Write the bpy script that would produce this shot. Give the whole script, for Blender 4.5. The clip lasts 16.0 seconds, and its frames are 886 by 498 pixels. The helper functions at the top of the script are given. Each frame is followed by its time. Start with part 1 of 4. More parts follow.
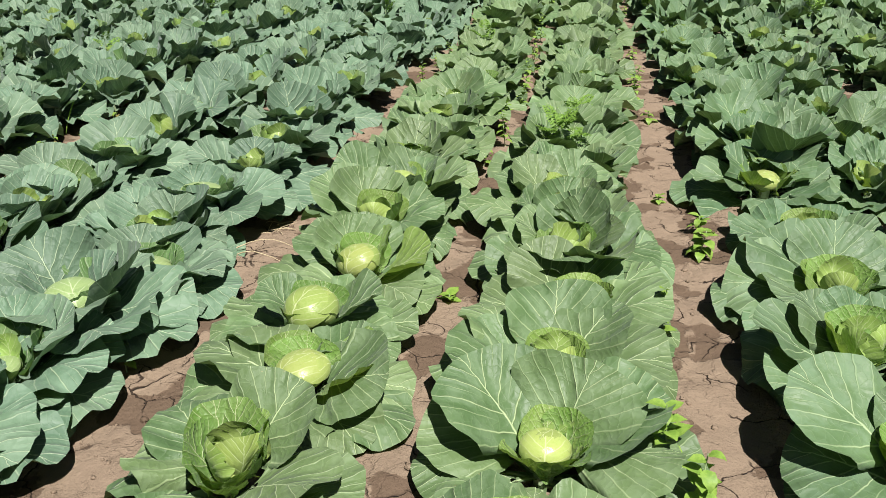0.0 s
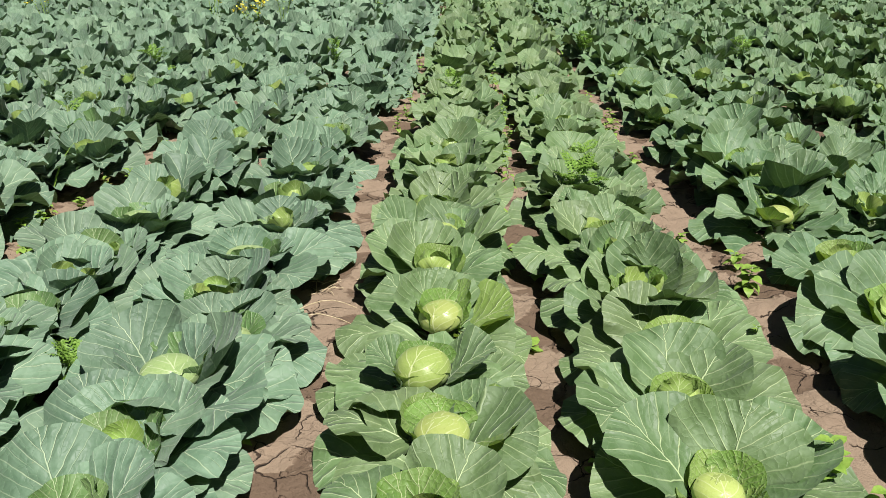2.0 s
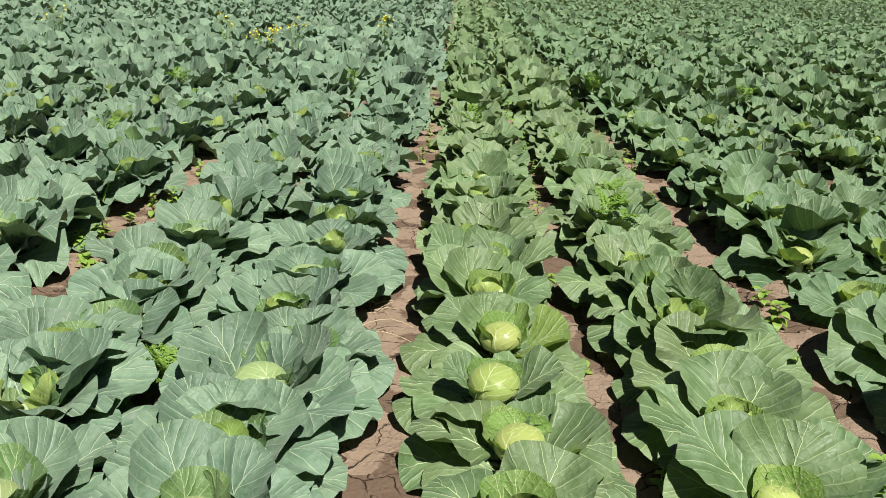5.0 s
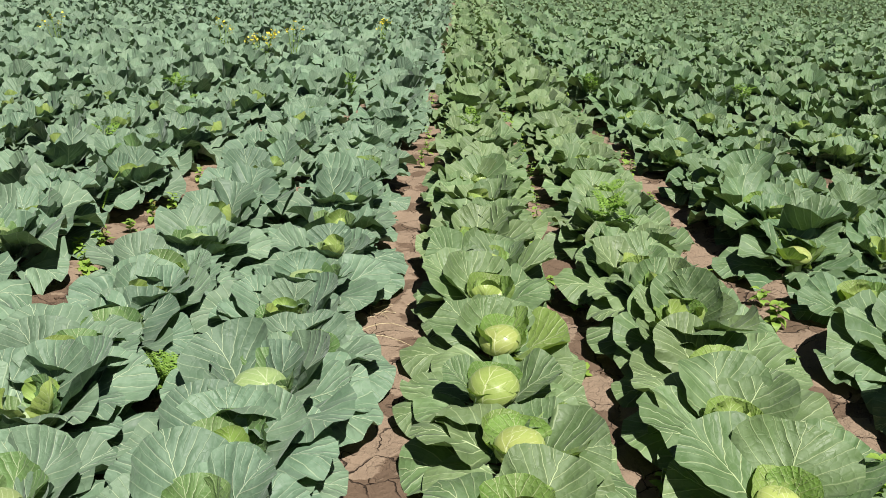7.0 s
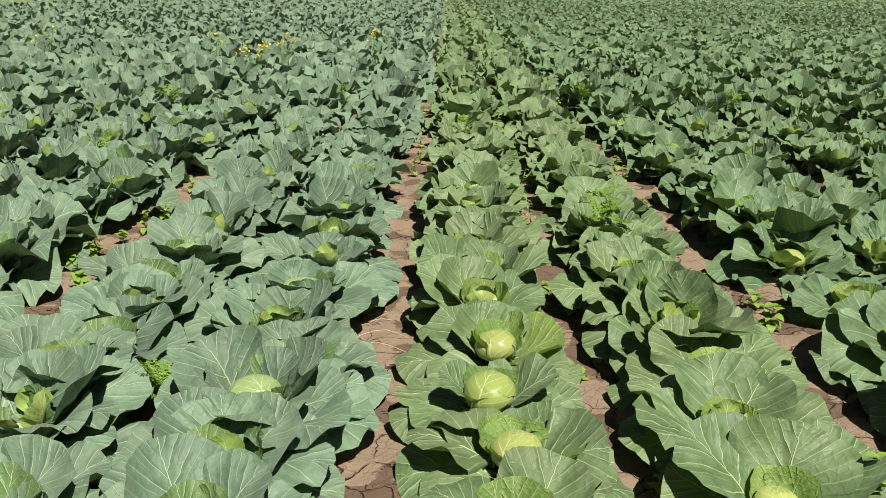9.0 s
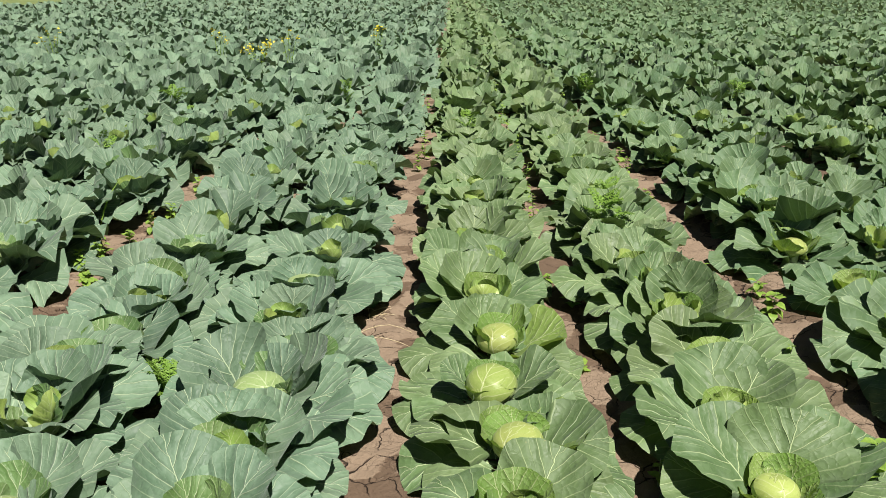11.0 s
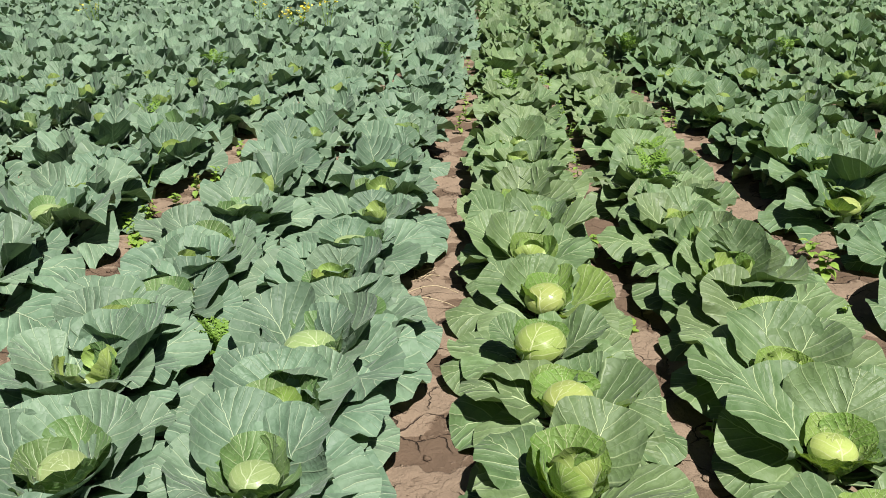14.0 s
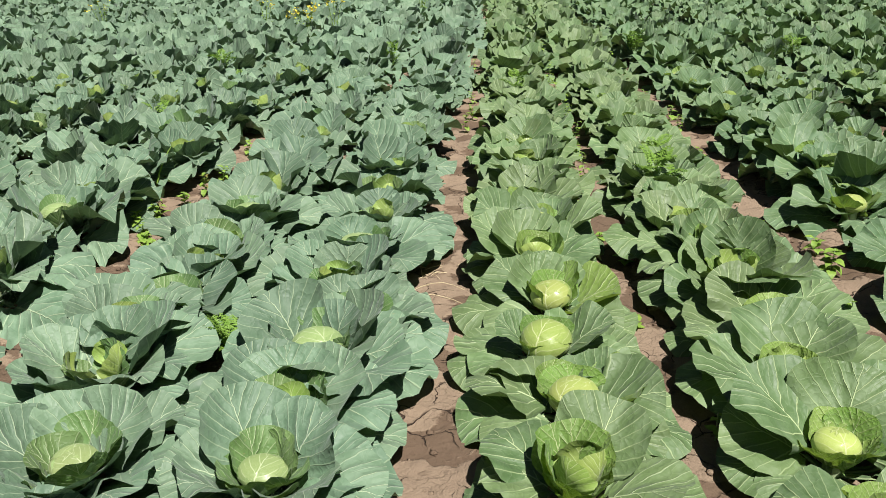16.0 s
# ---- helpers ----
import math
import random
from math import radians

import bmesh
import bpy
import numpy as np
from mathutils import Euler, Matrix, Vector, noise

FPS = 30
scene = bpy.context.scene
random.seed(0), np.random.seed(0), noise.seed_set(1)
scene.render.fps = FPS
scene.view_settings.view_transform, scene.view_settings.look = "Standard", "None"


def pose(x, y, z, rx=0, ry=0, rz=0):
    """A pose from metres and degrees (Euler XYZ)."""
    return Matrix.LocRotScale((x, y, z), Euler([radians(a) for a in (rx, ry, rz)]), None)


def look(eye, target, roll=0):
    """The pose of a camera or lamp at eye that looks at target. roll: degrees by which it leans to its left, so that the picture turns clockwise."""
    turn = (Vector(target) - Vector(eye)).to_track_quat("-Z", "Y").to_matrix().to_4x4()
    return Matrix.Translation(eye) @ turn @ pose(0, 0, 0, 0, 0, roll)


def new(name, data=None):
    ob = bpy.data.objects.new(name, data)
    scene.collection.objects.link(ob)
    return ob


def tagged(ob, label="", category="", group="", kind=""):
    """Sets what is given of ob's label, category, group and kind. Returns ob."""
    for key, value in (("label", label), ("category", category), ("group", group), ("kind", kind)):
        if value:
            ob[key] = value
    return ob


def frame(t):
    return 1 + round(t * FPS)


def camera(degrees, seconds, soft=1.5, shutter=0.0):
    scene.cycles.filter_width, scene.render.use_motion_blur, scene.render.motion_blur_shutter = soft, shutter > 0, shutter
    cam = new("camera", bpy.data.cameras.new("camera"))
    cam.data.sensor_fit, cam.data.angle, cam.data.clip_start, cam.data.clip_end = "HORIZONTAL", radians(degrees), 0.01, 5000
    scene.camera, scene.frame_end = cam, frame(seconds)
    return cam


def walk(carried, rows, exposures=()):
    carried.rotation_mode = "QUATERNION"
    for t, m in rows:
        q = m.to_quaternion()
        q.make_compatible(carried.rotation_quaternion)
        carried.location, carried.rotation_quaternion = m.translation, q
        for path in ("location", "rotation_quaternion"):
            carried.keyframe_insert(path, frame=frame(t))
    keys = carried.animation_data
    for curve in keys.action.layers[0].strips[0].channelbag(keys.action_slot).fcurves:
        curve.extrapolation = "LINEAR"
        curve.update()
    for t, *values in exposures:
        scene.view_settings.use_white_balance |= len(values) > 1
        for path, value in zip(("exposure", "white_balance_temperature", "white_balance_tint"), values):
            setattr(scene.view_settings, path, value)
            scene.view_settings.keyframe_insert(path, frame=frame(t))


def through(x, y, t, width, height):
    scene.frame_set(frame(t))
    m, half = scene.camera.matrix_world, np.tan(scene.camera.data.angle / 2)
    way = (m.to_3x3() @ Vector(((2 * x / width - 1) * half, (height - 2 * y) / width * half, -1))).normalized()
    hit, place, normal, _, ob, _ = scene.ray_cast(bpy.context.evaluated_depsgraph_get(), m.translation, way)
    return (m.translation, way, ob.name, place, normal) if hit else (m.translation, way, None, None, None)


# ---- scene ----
cam = camera(54.6, 16.0, soft=0.5)
METRES, EYE, TILT, LEAN, TURN = 1.43, 1.32, -23.1, -0.25, 9.7
ROWS = [
    (0.0, 0.0, 0.0, 0.0, -0.0, 0.0, -0.0),
    (0.5, -0.1299, 0.0118, -0.0174, -3.25, 1.4, -2.38),
    (1.0, -0.3709, -0.0401, 0.0061, -9.18, 0.98, 3.7),
    (1.5, -0.4218, 0.006, 0.0176, -7.57, 2.09, 3.21),
    (2.0, -0.4415, 0.0236, 0.0412, -7.0, 2.58, 3.4),
    (2.5, -0.5688, -0.0133, 0.0315, -7.59, 2.8, 7.16),
    (3.0, -0.6736, -0.071, 0.0433, -8.14, 3.15, 6.06),
    (3.5, -0.6595, -0.1007, 0.0348, -8.59, 4.19, 2.62),
    (6.0, -0.6844, -0.0829, 0.0218, -8.71, 4.67, 1.15),
    (6.5, -0.6771, -0.095, 0.0296, -8.7, 4.74, 1.35),
    (7.0, -0.6712, -0.0966, 0.0314, -8.6, 4.69, 1.85),
    (7.5, -0.6704, -0.0959, 0.0305, -8.61, 4.71, 2.2),
    (8.0, -0.6697, -0.0958, 0.0332, -8.73, 4.9, 2.4),
    (8.5, -0.6713, -0.0969, 0.035, -8.93, 5.29, 2.49),
    (9.0, -0.6724, -0.0925, 0.0174, -8.96, 5.42, 2.58),
    (11.5, -0.6528, -0.1169, 0.0171, -8.07, 4.98, 3.98),
    (12.0, -0.6642, -0.1104, 0.009, -7.87, 4.98, 4.43),
    (12.5, -0.6724, -0.1023, -0.0021, -7.45, 4.74, 4.26),
    (13.0, -0.6781, -0.1, -0.006, -6.78, 3.56, 3.97),
    (13.5, -0.6808, -0.0989, -0.0023, -5.94, 3.06, 3.73),
    (14.0, -0.6802, -0.1003, 0.0054, -5.8, 2.89, 3.54),
    (14.5, -0.6832, -0.1073, 0.0085, -5.72, 3.01, 3.38),
    (15.0, -0.6824, -0.1167, 0.0052, -5.61, 3.0, 3.45),
    (15.5, -0.6831, -0.1206, -0.0003, -5.48, 3.0, 3.54),
    (16.0, -0.6797, -0.1166, -0.0022, -5.3, 2.9, 3.62),
]
walk(cam, [(t, pose(0, 0, EYE, TILT, LEAN, TURN) @ pose(METRES * x, METRES * y, METRES * z, 90 + pitch, roll, yaw)) for t, x, y, z, yaw, pitch, roll in ROWS],
     [(0.0, 0.19, 6400, 10), (1.0, 0.15, 6400, 10), (3.5, 0.14, 6500, 10), (6.0, 0.14, 6550, 10), (8.0, 0.08, 6700, 10), (9.0, 0.04, 6850, 10), (11.5, 0.11, 6600, 10), (13.0, 0.16, 6500, 10), (16.0, 0.16, 6500, 10)])

# ---- light ----
SUN_AZ, SUN_EL = radians(151), radians(60)
world = bpy.data.worlds.new("sky")
scene.world = world
world.use_nodes = True
sky = world.node_tree.nodes.new("ShaderNodeTexSky")
sky.sky_type, sky.sun_disc, sky.sun_elevation, sky.sun_rotation = "NISHITA", False, SUN_EL, SUN_AZ
world.node_tree.links.new(sky.outputs[0], world.node_tree.nodes["Background"].inputs[0])
world.node_tree.nodes["Background"].inputs[1].default_value = 0.02
to_sun = Vector((math.sin(SUN_AZ) * math.cos(SUN_EL), math.cos(SUN_AZ) * math.cos(SUN_EL), math.sin(SUN_EL)))
sun = new("sun", bpy.data.lights.new("sun", "SUN"))
sun.data.energy, sun.data.angle, sun.data.color = 6.95, radians(0.53), (1.0, 0.965, 0.91)
sun.matrix_world = look(to_sun * 50, (0, 0, 0))


# ---- materials ----
class Nodes:
    """Short calls to build a node material."""

    def __init__(self, name):
        self.mat = bpy.data.materials.new(name)
        self.mat.use_nodes = True
        self.tree = self.mat.node_tree
        self.bsdf = self.tree.nodes["Principled BSDF"]
        self.out = self.tree.nodes["Material Output"]

    def node(self, kind, operation="", feature="", uv_map=""):
        n = self.tree.nodes.new("ShaderNode" + kind)
        if operation:
            n.operation = operation
        if feature:
            n.feature = feature
        if uv_map:
            n.uv_map = uv_map
        return n

    def put(self, socket, value):
        if hasattr(value, "is_output"):
            self.tree.links.new(value, socket)
        else:
            socket.default_value = value

    def math(self, op, a, b=0.0, c=0.0):
        n = self.node("Math", operation=op)
        for s, v in zip(n.inputs, (a, b, c)):
            self.put(s, v)
        return n.outputs[0]

    def smooth(self, v, lo, hi, a=0.0, b=1.0):
        n = self.node("MapRange")
        n.interpolation_type = "SMOOTHSTEP"
        for s, x in zip(n.inputs, (v, lo, hi, a, b)):
            self.put(s, x)
        return n.outputs[0]

    def mix(self, f, a, b, blend="MIX"):
        n = self.node("Mix")
        n.data_type, n.blend_type = "RGBA", blend
        self.put(n.inputs[0], f)
        self.put(n.inputs[6], a if hasattr(a, "is_output") else (*a, 1))
        self.put(n.inputs[7], b if hasattr(b, "is_output") else (*b, 1))
        return n.outputs[2]

    def noise(self, vec, scale, detail=3.0, rough=0.55):
        n = self.node("TexNoise")
        self.put(n.inputs["Vector"], vec)
        self.put(n.inputs["Scale"], scale)
        self.put(n.inputs["Detail"], detail)
        self.put(n.inputs["Roughness"], rough)
        return n.outputs[0]

    def cells(self, vec, scale, feature="DISTANCE_TO_EDGE", out=0):
        n = self.node("TexVoronoi", feature=feature)
        self.put(n.inputs["Vector"], vec)
        self.put(n.inputs["Scale"], scale)
        return n.outputs[out]

    def bump(self, height, strength, distance):
        n = self.node("Bump")
        self.put(n.inputs["Strength"], strength)
        self.put(n.inputs["Distance"], distance)
        self.put(n.inputs["Height"], height)
        return n.outputs[0]

    def place(self, kind="Object"):
        return self.node("TexCoord").outputs[kind]


def leaf_material(name, dark, light, vein, wax, through_colour, through=0.09, roughness=0.54, fine=1.0, joined=False, net_strength=0.09, relief=0.7, sheen=0.06, blister=0.16):
    """A leaf blade: midrib, side veins that branch off and curve to the rim, a fine net between them, waxy bloom.
    The uv map holds the blade's own metres: u across (0 is the midrib), v along, in leaf lengths."""
    k = Nodes(name)
    uv = k.node("UVMap", uv_map="blade").outputs[0]
    wob = k.node("TexNoise")
    k.put(wob.inputs["Vector"], uv), k.put(wob.inputs["Scale"], 5.0)
    shift = k.node("VectorMath", operation="MULTIPLY_ADD")
    k.put(shift.inputs[0], wob.outputs[1])
    shift.inputs[1].default_value, shift.inputs[2].default_value = (0.055, 0.055, 0), (-0.0275, -0.0275, 0)
    warped = k.node("VectorMath", operation="ADD")
    k.put(warped.inputs[0], uv), k.put(warped.inputs[1], shift.outputs[0])
    sep = k.node("SeparateXYZ")
    k.put(sep.inputs[0], warped.outputs[0])
    q, p = sep.outputs[0], sep.outputs[1]
    a = k.math("ABSOLUTE", q)
    side = k.math("MULTIPLY", k.math("SIGN", q), 0.21)
    # side veins fan out from the midrib, flat near the foot and steep near the tip
    rank = k.math("DIVIDE", k.math("SUBTRACT", p, k.math("MULTIPLY", a, 0.35)), k.math("MULTIPLY_ADD", a, 2.1, 1.0))
    w = k.math("PINGPONG", k.math("ADD", k.math("MULTIPLY", rank, 5.0 * fine), side), 0.5)
    width = k.math("MAXIMUM", k.math("MULTIPLY_ADD", a, -0.1, 0.082), 0.018)
    domes = k.math("MULTIPLY", k.smooth(w, 0.0, 0.3), k.smooth(a, 0.02, 0.12))
    start = k.smooth(rank, -0.05, 0.06)
    lateral = k.math("MULTIPLY", k.math("MULTIPLY", start, k.smooth(w, width, 0.006, 0.0, 1.0)), k.smooth(a, 0.05, 0.45, 1.0, 0.45))
    # forks between them towards the rim
    w2 = k.math("PINGPONG", k.math("ADD", k.math("MULTIPLY_ADD", rank, 5.0 * fine, 0.5), side), 0.5)
    second = k.math("MULTIPLY", k.smooth(w2, 0.04, 0.005), k.smooth(a, 0.1, 0.26, 0.0, 0.4))
    net = k.math("MULTIPLY", k.smooth(k.cells(warped.outputs[0], 10.0), 0.03, 0.0), net_strength)
    mid = k.smooth(a, k.math("MAXIMUM", k.math("MULTIPLY_ADD", p, -0.021, 0.024), 0.006), 0.003)
    veins = k.math("MAXIMUM", k.math("MAXIMUM", mid, k.math("MULTIPLY", lateral, 0.88)), k.math("MAXIMUM", second, net))
    if joined:
        chance = k.node("NewGeometry").outputs["Random Per Island"]
    else:
        chance = k.node("ObjectInfo").outputs["Random"]
    where = k.place()
    patch = k.noise(where, 9.0, 4.0, 0.6)
    base = k.mix(k.math("MULTIPLY_ADD", chance, 0.55, k.math("MULTIPLY_ADD", patch, 1.5, -0.55)), dark, light)
    bloom = k.smooth(k.noise(where, 17.0, 5.0, 0.65), 0.35, 0.7, 0.0, 0.9)
    base = k.mix(k.math("MULTIPLY", bloom, 0.5), base, wax)
    hue = k.node("HueSaturation")
    k.put(hue.inputs["Hue"], k.math("MULTIPLY_ADD", chance, -0.02, 0.51))
    k.put(hue.inputs["Value"], k.math("MULTIPLY_ADD", k.math("FRACT", k.math("MULTIPLY", chance, 7.3)), 0.5 if joined else 0.34, 0.8 if joined else 0.82))
    k.put(hue.inputs["Color"], base)
    coloured = k.mix(k.math("MULTIPLY", veins, 0.5 if joined else 0.85), hue.outputs[0], vein)
    # small tears of yellowing and dry specks
    specks = k.smooth(k.noise(where, 60.0, 2.0), 0.74, 0.8, 0.0, 0.5)
    coloured = k.mix(specks, coloured, (0.3, 0.27, 0.12))
    k.put(k.bsdf.inputs["Base Color"], coloured)
    k.put(k.bsdf.inputs["Roughness"], k.smooth(bloom, 0.1, 0.75, roughness - 0.06, roughness + 0.12))
    k.bsdf.inputs["Specular IOR Level"].default_value = 0.36
    k.bsdf.inputs["Sheen Weight"].default_value, k.bsdf.inputs["Sheen Roughness"].default_value = sheen, 0.45
    k.bsdf.inputs["Sheen Tint"].default_value = (0.9, 1.0, 0.95, 1)
    swell = k.math("MULTIPLY_ADD", k.smooth(k.cells(warped.outputs[0], 10.0), 0.0, 0.3), blister, k.math("MULTIPLY_ADD", domes, 0.8, k.math("MULTIPLY", veins, -0.7)))
    normal = k.bump(k.math("MULTIPLY_ADD", k.noise(where, 130.0, 2.0), 0.12, swell), relief, 0.006)
    k.put(k.bsdf.inputs["Normal"], normal)
    trans = k.node("BsdfTranslucent")
    k.put(trans.inputs[0], k.mix(k.math("MULTIPLY", veins, 0.5), through_colour, vein))
    k.put(trans.inputs[1], normal)
    m = k.node("MixShader")
    m.inputs[0].default_value = through
    k.put(m.inputs[1], k.bsdf.outputs[0]), k.put(m.inputs[2], trans.outputs[0])
    k.put(k.out.inputs[0], m.outputs[0])
    return k.mat


def soil_material():
    k = Nodes("dry_cracked_soil")
    at = k.place()
    bend = k.node("TexNoise")
    k.put(bend.inputs["Vector"], at), k.put(bend.inputs["Scale"], 9.0), k.put(bend.inputs["Detail"], 4.0)
    sc = k.node("VectorMath", operation="MULTIPLY_ADD")
    k.put(sc.inputs[0], bend.outputs[1])
    sc.inputs[1].default_value, sc.inputs[2].default_value = (0.14, 0.14, 0.0), (-0.07, -0.07, 0)
    pos = k.node("VectorMath", operation="ADD")
    k.put(pos.inputs[0], at), k.put(pos.inputs[1], sc.outputs[0])
    flat = k.node("VectorMath", operation="MULTIPLY")
    k.put(flat.inputs[0], pos.outputs[0])
    flat.inputs[1].default_value = (1, 1, 0)
    vec = flat.outputs[0]
    big, small = k.cells(vec, 5.0), k.cells(vec, 17.0)
    where = k.smooth(k.noise(at, 4.0, 3.0), 0.42, 0.6)
    crack = k.math("MULTIPLY", k.smooth(big, 0.016, 0.003), k.smooth(k.noise(at, 5.0, 2.0), 0.44, 0.56))
    crack2 = k.math("MULTIPLY", k.smooth(small, 0.035, 0.008), k.math("MULTIPLY", where, 0.16))
    cracks = k.math("MAXIMUM", crack, crack2)
    dry = k.mix(k.noise(at, 14.0, 6.0, 0.65), (0.215, 0.155, 0.108), (0.32, 0.241, 0.171))
    dry = k.mix(k.smooth(k.noise(at, 160.0, 3.0), 0.45, 0.7, 0.0, 0.3), dry, (0.2, 0.14, 0.1))
    moist = k.smooth(k.noise(vec, 3.6, 5.0, 0.55), 0.505, 0.535)
    coloured = k.mix(k.math("MULTIPLY", moist, 0.9), dry, (0.125, 0.083, 0.055))
    coloured = k.mix(cracks, coloured, (0.05, 0.032, 0.022))
    k.put(k.bsdf.inputs["Base Color"], coloured)
    k.put(k.bsdf.inputs["Roughness"], k.math("MULTIPLY_ADD", moist, -0.2, 0.95))
    k.bsdf.inputs["Specular IOR Level"].default_value = 0.25
    height = k.math("ADD", k.math("MULTIPLY", cracks, -1.0), k.math("MULTIPLY_ADD", k.noise(at, 45.0, 6.0, 0.7), 0.9, k.math("MULTIPLY", moist, -0.35)))
    k.put(k.bsdf.inputs["Normal"], k.bump(height, 0.9, 0.014))
    return k.mat


def plain_material(name, a, b, scale=30.0, roughness=0.7, through=0.0):
    k = Nodes(name)
    at = k.place()
    col = k.mix(k.smooth(k.noise(at, scale, 5.0, 0.65), 0.3, 0.7), a, b)
    k.put(k.bsdf.inputs["Base Color"], col)
    k.put(k.bsdf.inputs["Roughness"], k.math("MULTIPLY_ADD", k.noise(at, scale * 3, 2.0), 0.25, roughness - 0.12))
    k.put(k.bsdf.inputs["Normal"], k.bump(k.noise(at, scale * 4, 3.0), 0.4, 0.002))
    if through:
        trans, m = k.node("BsdfTranslucent"), k.node("MixShader")
        k.put(trans.inputs[0], col)
        m.inputs[0].default_value = through
        k.put(m.inputs[1], k.bsdf.outputs[0]), k.put(m.inputs[2], trans.outputs[0])
        k.put(k.out.inputs[0], m.outputs[0])
    return k.mat


VEIN = (0.5, 0.6, 0.34)
BLUE = dict(dark=(0.09, 0.158, 0.094), light=(0.146, 0.224, 0.137), vein=(0.42, 0.52, 0.33), wax=(0.214, 0.305, 0.213), through_colour=(0.18, 0.33, 0.08))
GREEN = dict(dark=(0.087, 0.148, 0.055), light=(0.147, 0.215, 0.089), vein=(0.45, 0.55, 0.29), wax=(0.2, 0.278, 0.155), through_colour=(0.22, 0.38, 0.06))
DEEP = dict(dark=(0.077, 0.141, 0.058), light=(0.13, 0.2, 0.09), vein=(0.4, 0.51, 0.28), wax=(0.165, 0.255, 0.165), through_colour=(0.19, 0.35, 0.06))
YOUNG = dict(dark=(0.13, 0.235, 0.045), light=(0.215, 0.33, 0.08), vein=(0.55, 0.62, 0.32), wax=(0.25, 0.36, 0.13), through_colour=(0.35, 0.52, 0.05))
PALE = dict(dark=(0.265, 0.35, 0.078), light=(0.35, 0.425, 0.125), vein=(0.52, 0.57, 0.3), wax=(0.38, 0.435, 0.16), through_colour=(0.42, 0.54, 0.1))
LEAF = {
    "blue": leaf_material("blue_green_cabbage_leaf", **BLUE, roughness=0.56, sheen=0.12),
    "green": leaf_material("green_cabbage_leaf", **GREEN, roughness=0.54),
    "deep": leaf_material("deep_green_cabbage_leaf", **DEEP, roughness=0.54),
    "blue_inner": leaf_material("blue_green_inner_leaf", dark=(0.095, 0.178, 0.055), light=(0.142, 0.232, 0.08), vein=(0.5, 0.58, 0.34), wax=(0.16, 0.25, 0.11), through_colour=(0.26, 0.44, 0.07), through=0.18, roughness=0.52, net_strength=0.12, relief=0.5, blister=0.2),
    "young": leaf_material("young_cabbage_leaf", **YOUNG, through=0.25, roughness=0.5, net_strength=0.2, relief=0.55, blister=0.3),
    "heart": leaf_material("cabbage_heart_leaf", dark=(0.2, 0.3, 0.06), light=(0.28, 0.38, 0.1), vein=(0.5, 0.58, 0.3), wax=(0.32, 0.42, 0.16), through_colour=(0.35, 0.5, 0.08), roughness=0.42, net_strength=0.08, relief=0.2),
    "pale": leaf_material("pale_cabbage_head", **PALE, through=0.08, roughness=0.34, net_strength=0.03, relief=0.12),
    "blue_head": leaf_material("blue_green_cabbage_head", dark=(0.2, 0.285, 0.1), light=(0.26, 0.34, 0.13), vein=(0.48, 0.55, 0.33), wax=(0.34, 0.43, 0.22), through_colour=(0.36, 0.5, 0.12), through=0.08, roughness=0.38, net_strength=0.03, relief=0.12),
    "blue_far": leaf_material("blue_green_leaf_far", **BLUE, roughness=0.56, sheen=0.12, joined=True),
    "green_far": leaf_material("green_leaf_far", **GREEN, roughness=0.54, joined=True),
    "deep_far": leaf_material("deep_green_leaf_far", **DEEP, roughness=0.54, joined=True),
}
SOIL = soil_material()
STALK = plain_material("cabbage_stalk", (0.3, 0.38, 0.2), (0.42, 0.5, 0.3))
WEED = plain_material("weed_leaf", (0.16, 0.29, 0.04), (0.3, 0.45, 0.08), 40.0, 0.55, 0.3)
FERN = plain_material("feathery_weed_leaf", (0.14, 0.27, 0.035), (0.25, 0.41, 0.07), 40.0, 0.55, 0.3)
RED_WEED = plain_material("reddish_weed_leaf", (0.16, 0.13, 0.04), (0.26, 0.24, 0.07), 40.0, 0.6, 0.25)
PETAL = plain_material("yellow_petal", (0.75, 0.6, 0.03), (0.85, 0.75, 0.08), 60.0, 0.5, 0.25)
STRAW = plain_material("dry_straw", (0.38, 0.3, 0.17), (0.55, 0.46, 0.3), 80.0)
GRASS = plain_material("field_edge_grass", (0.1, 0.15, 0.04), (0.19, 0.22, 0.075), 1.5, 0.9)


# ---- helpers of this scene ----
def mesh_of(name, verts, faces, mat, uvs=None, smooth=True):
    me = bpy.data.meshes.new(name)
    me.from_pydata(verts, [], faces)
    me.materials.append(mat)
    if uvs is not None:
        layer = me.uv_layers.new(name="blade")
        idx = np.empty(len(me.loops), dtype=np.int32)
        me.loops.foreach_get("vertex_index", idx)
        layer.data.foreach_set("uv", np.asarray(uvs, dtype=np.float32)[idx].ravel())
    if smooth:
        me.polygons.foreach_set("use_smooth", [True] * len(me.polygons))
    me.update()
    return me


def grid_faces(rows, cols, wrap=False):
    faces = []
    for i in range(rows - 1):
        for j in range(cols if wrap else cols - 1):
            n = (j + 1) % cols
            faces.append((i * cols + j, i * cols + n, (i + 1) * cols + n, (i + 1) * cols + j))
    return faces


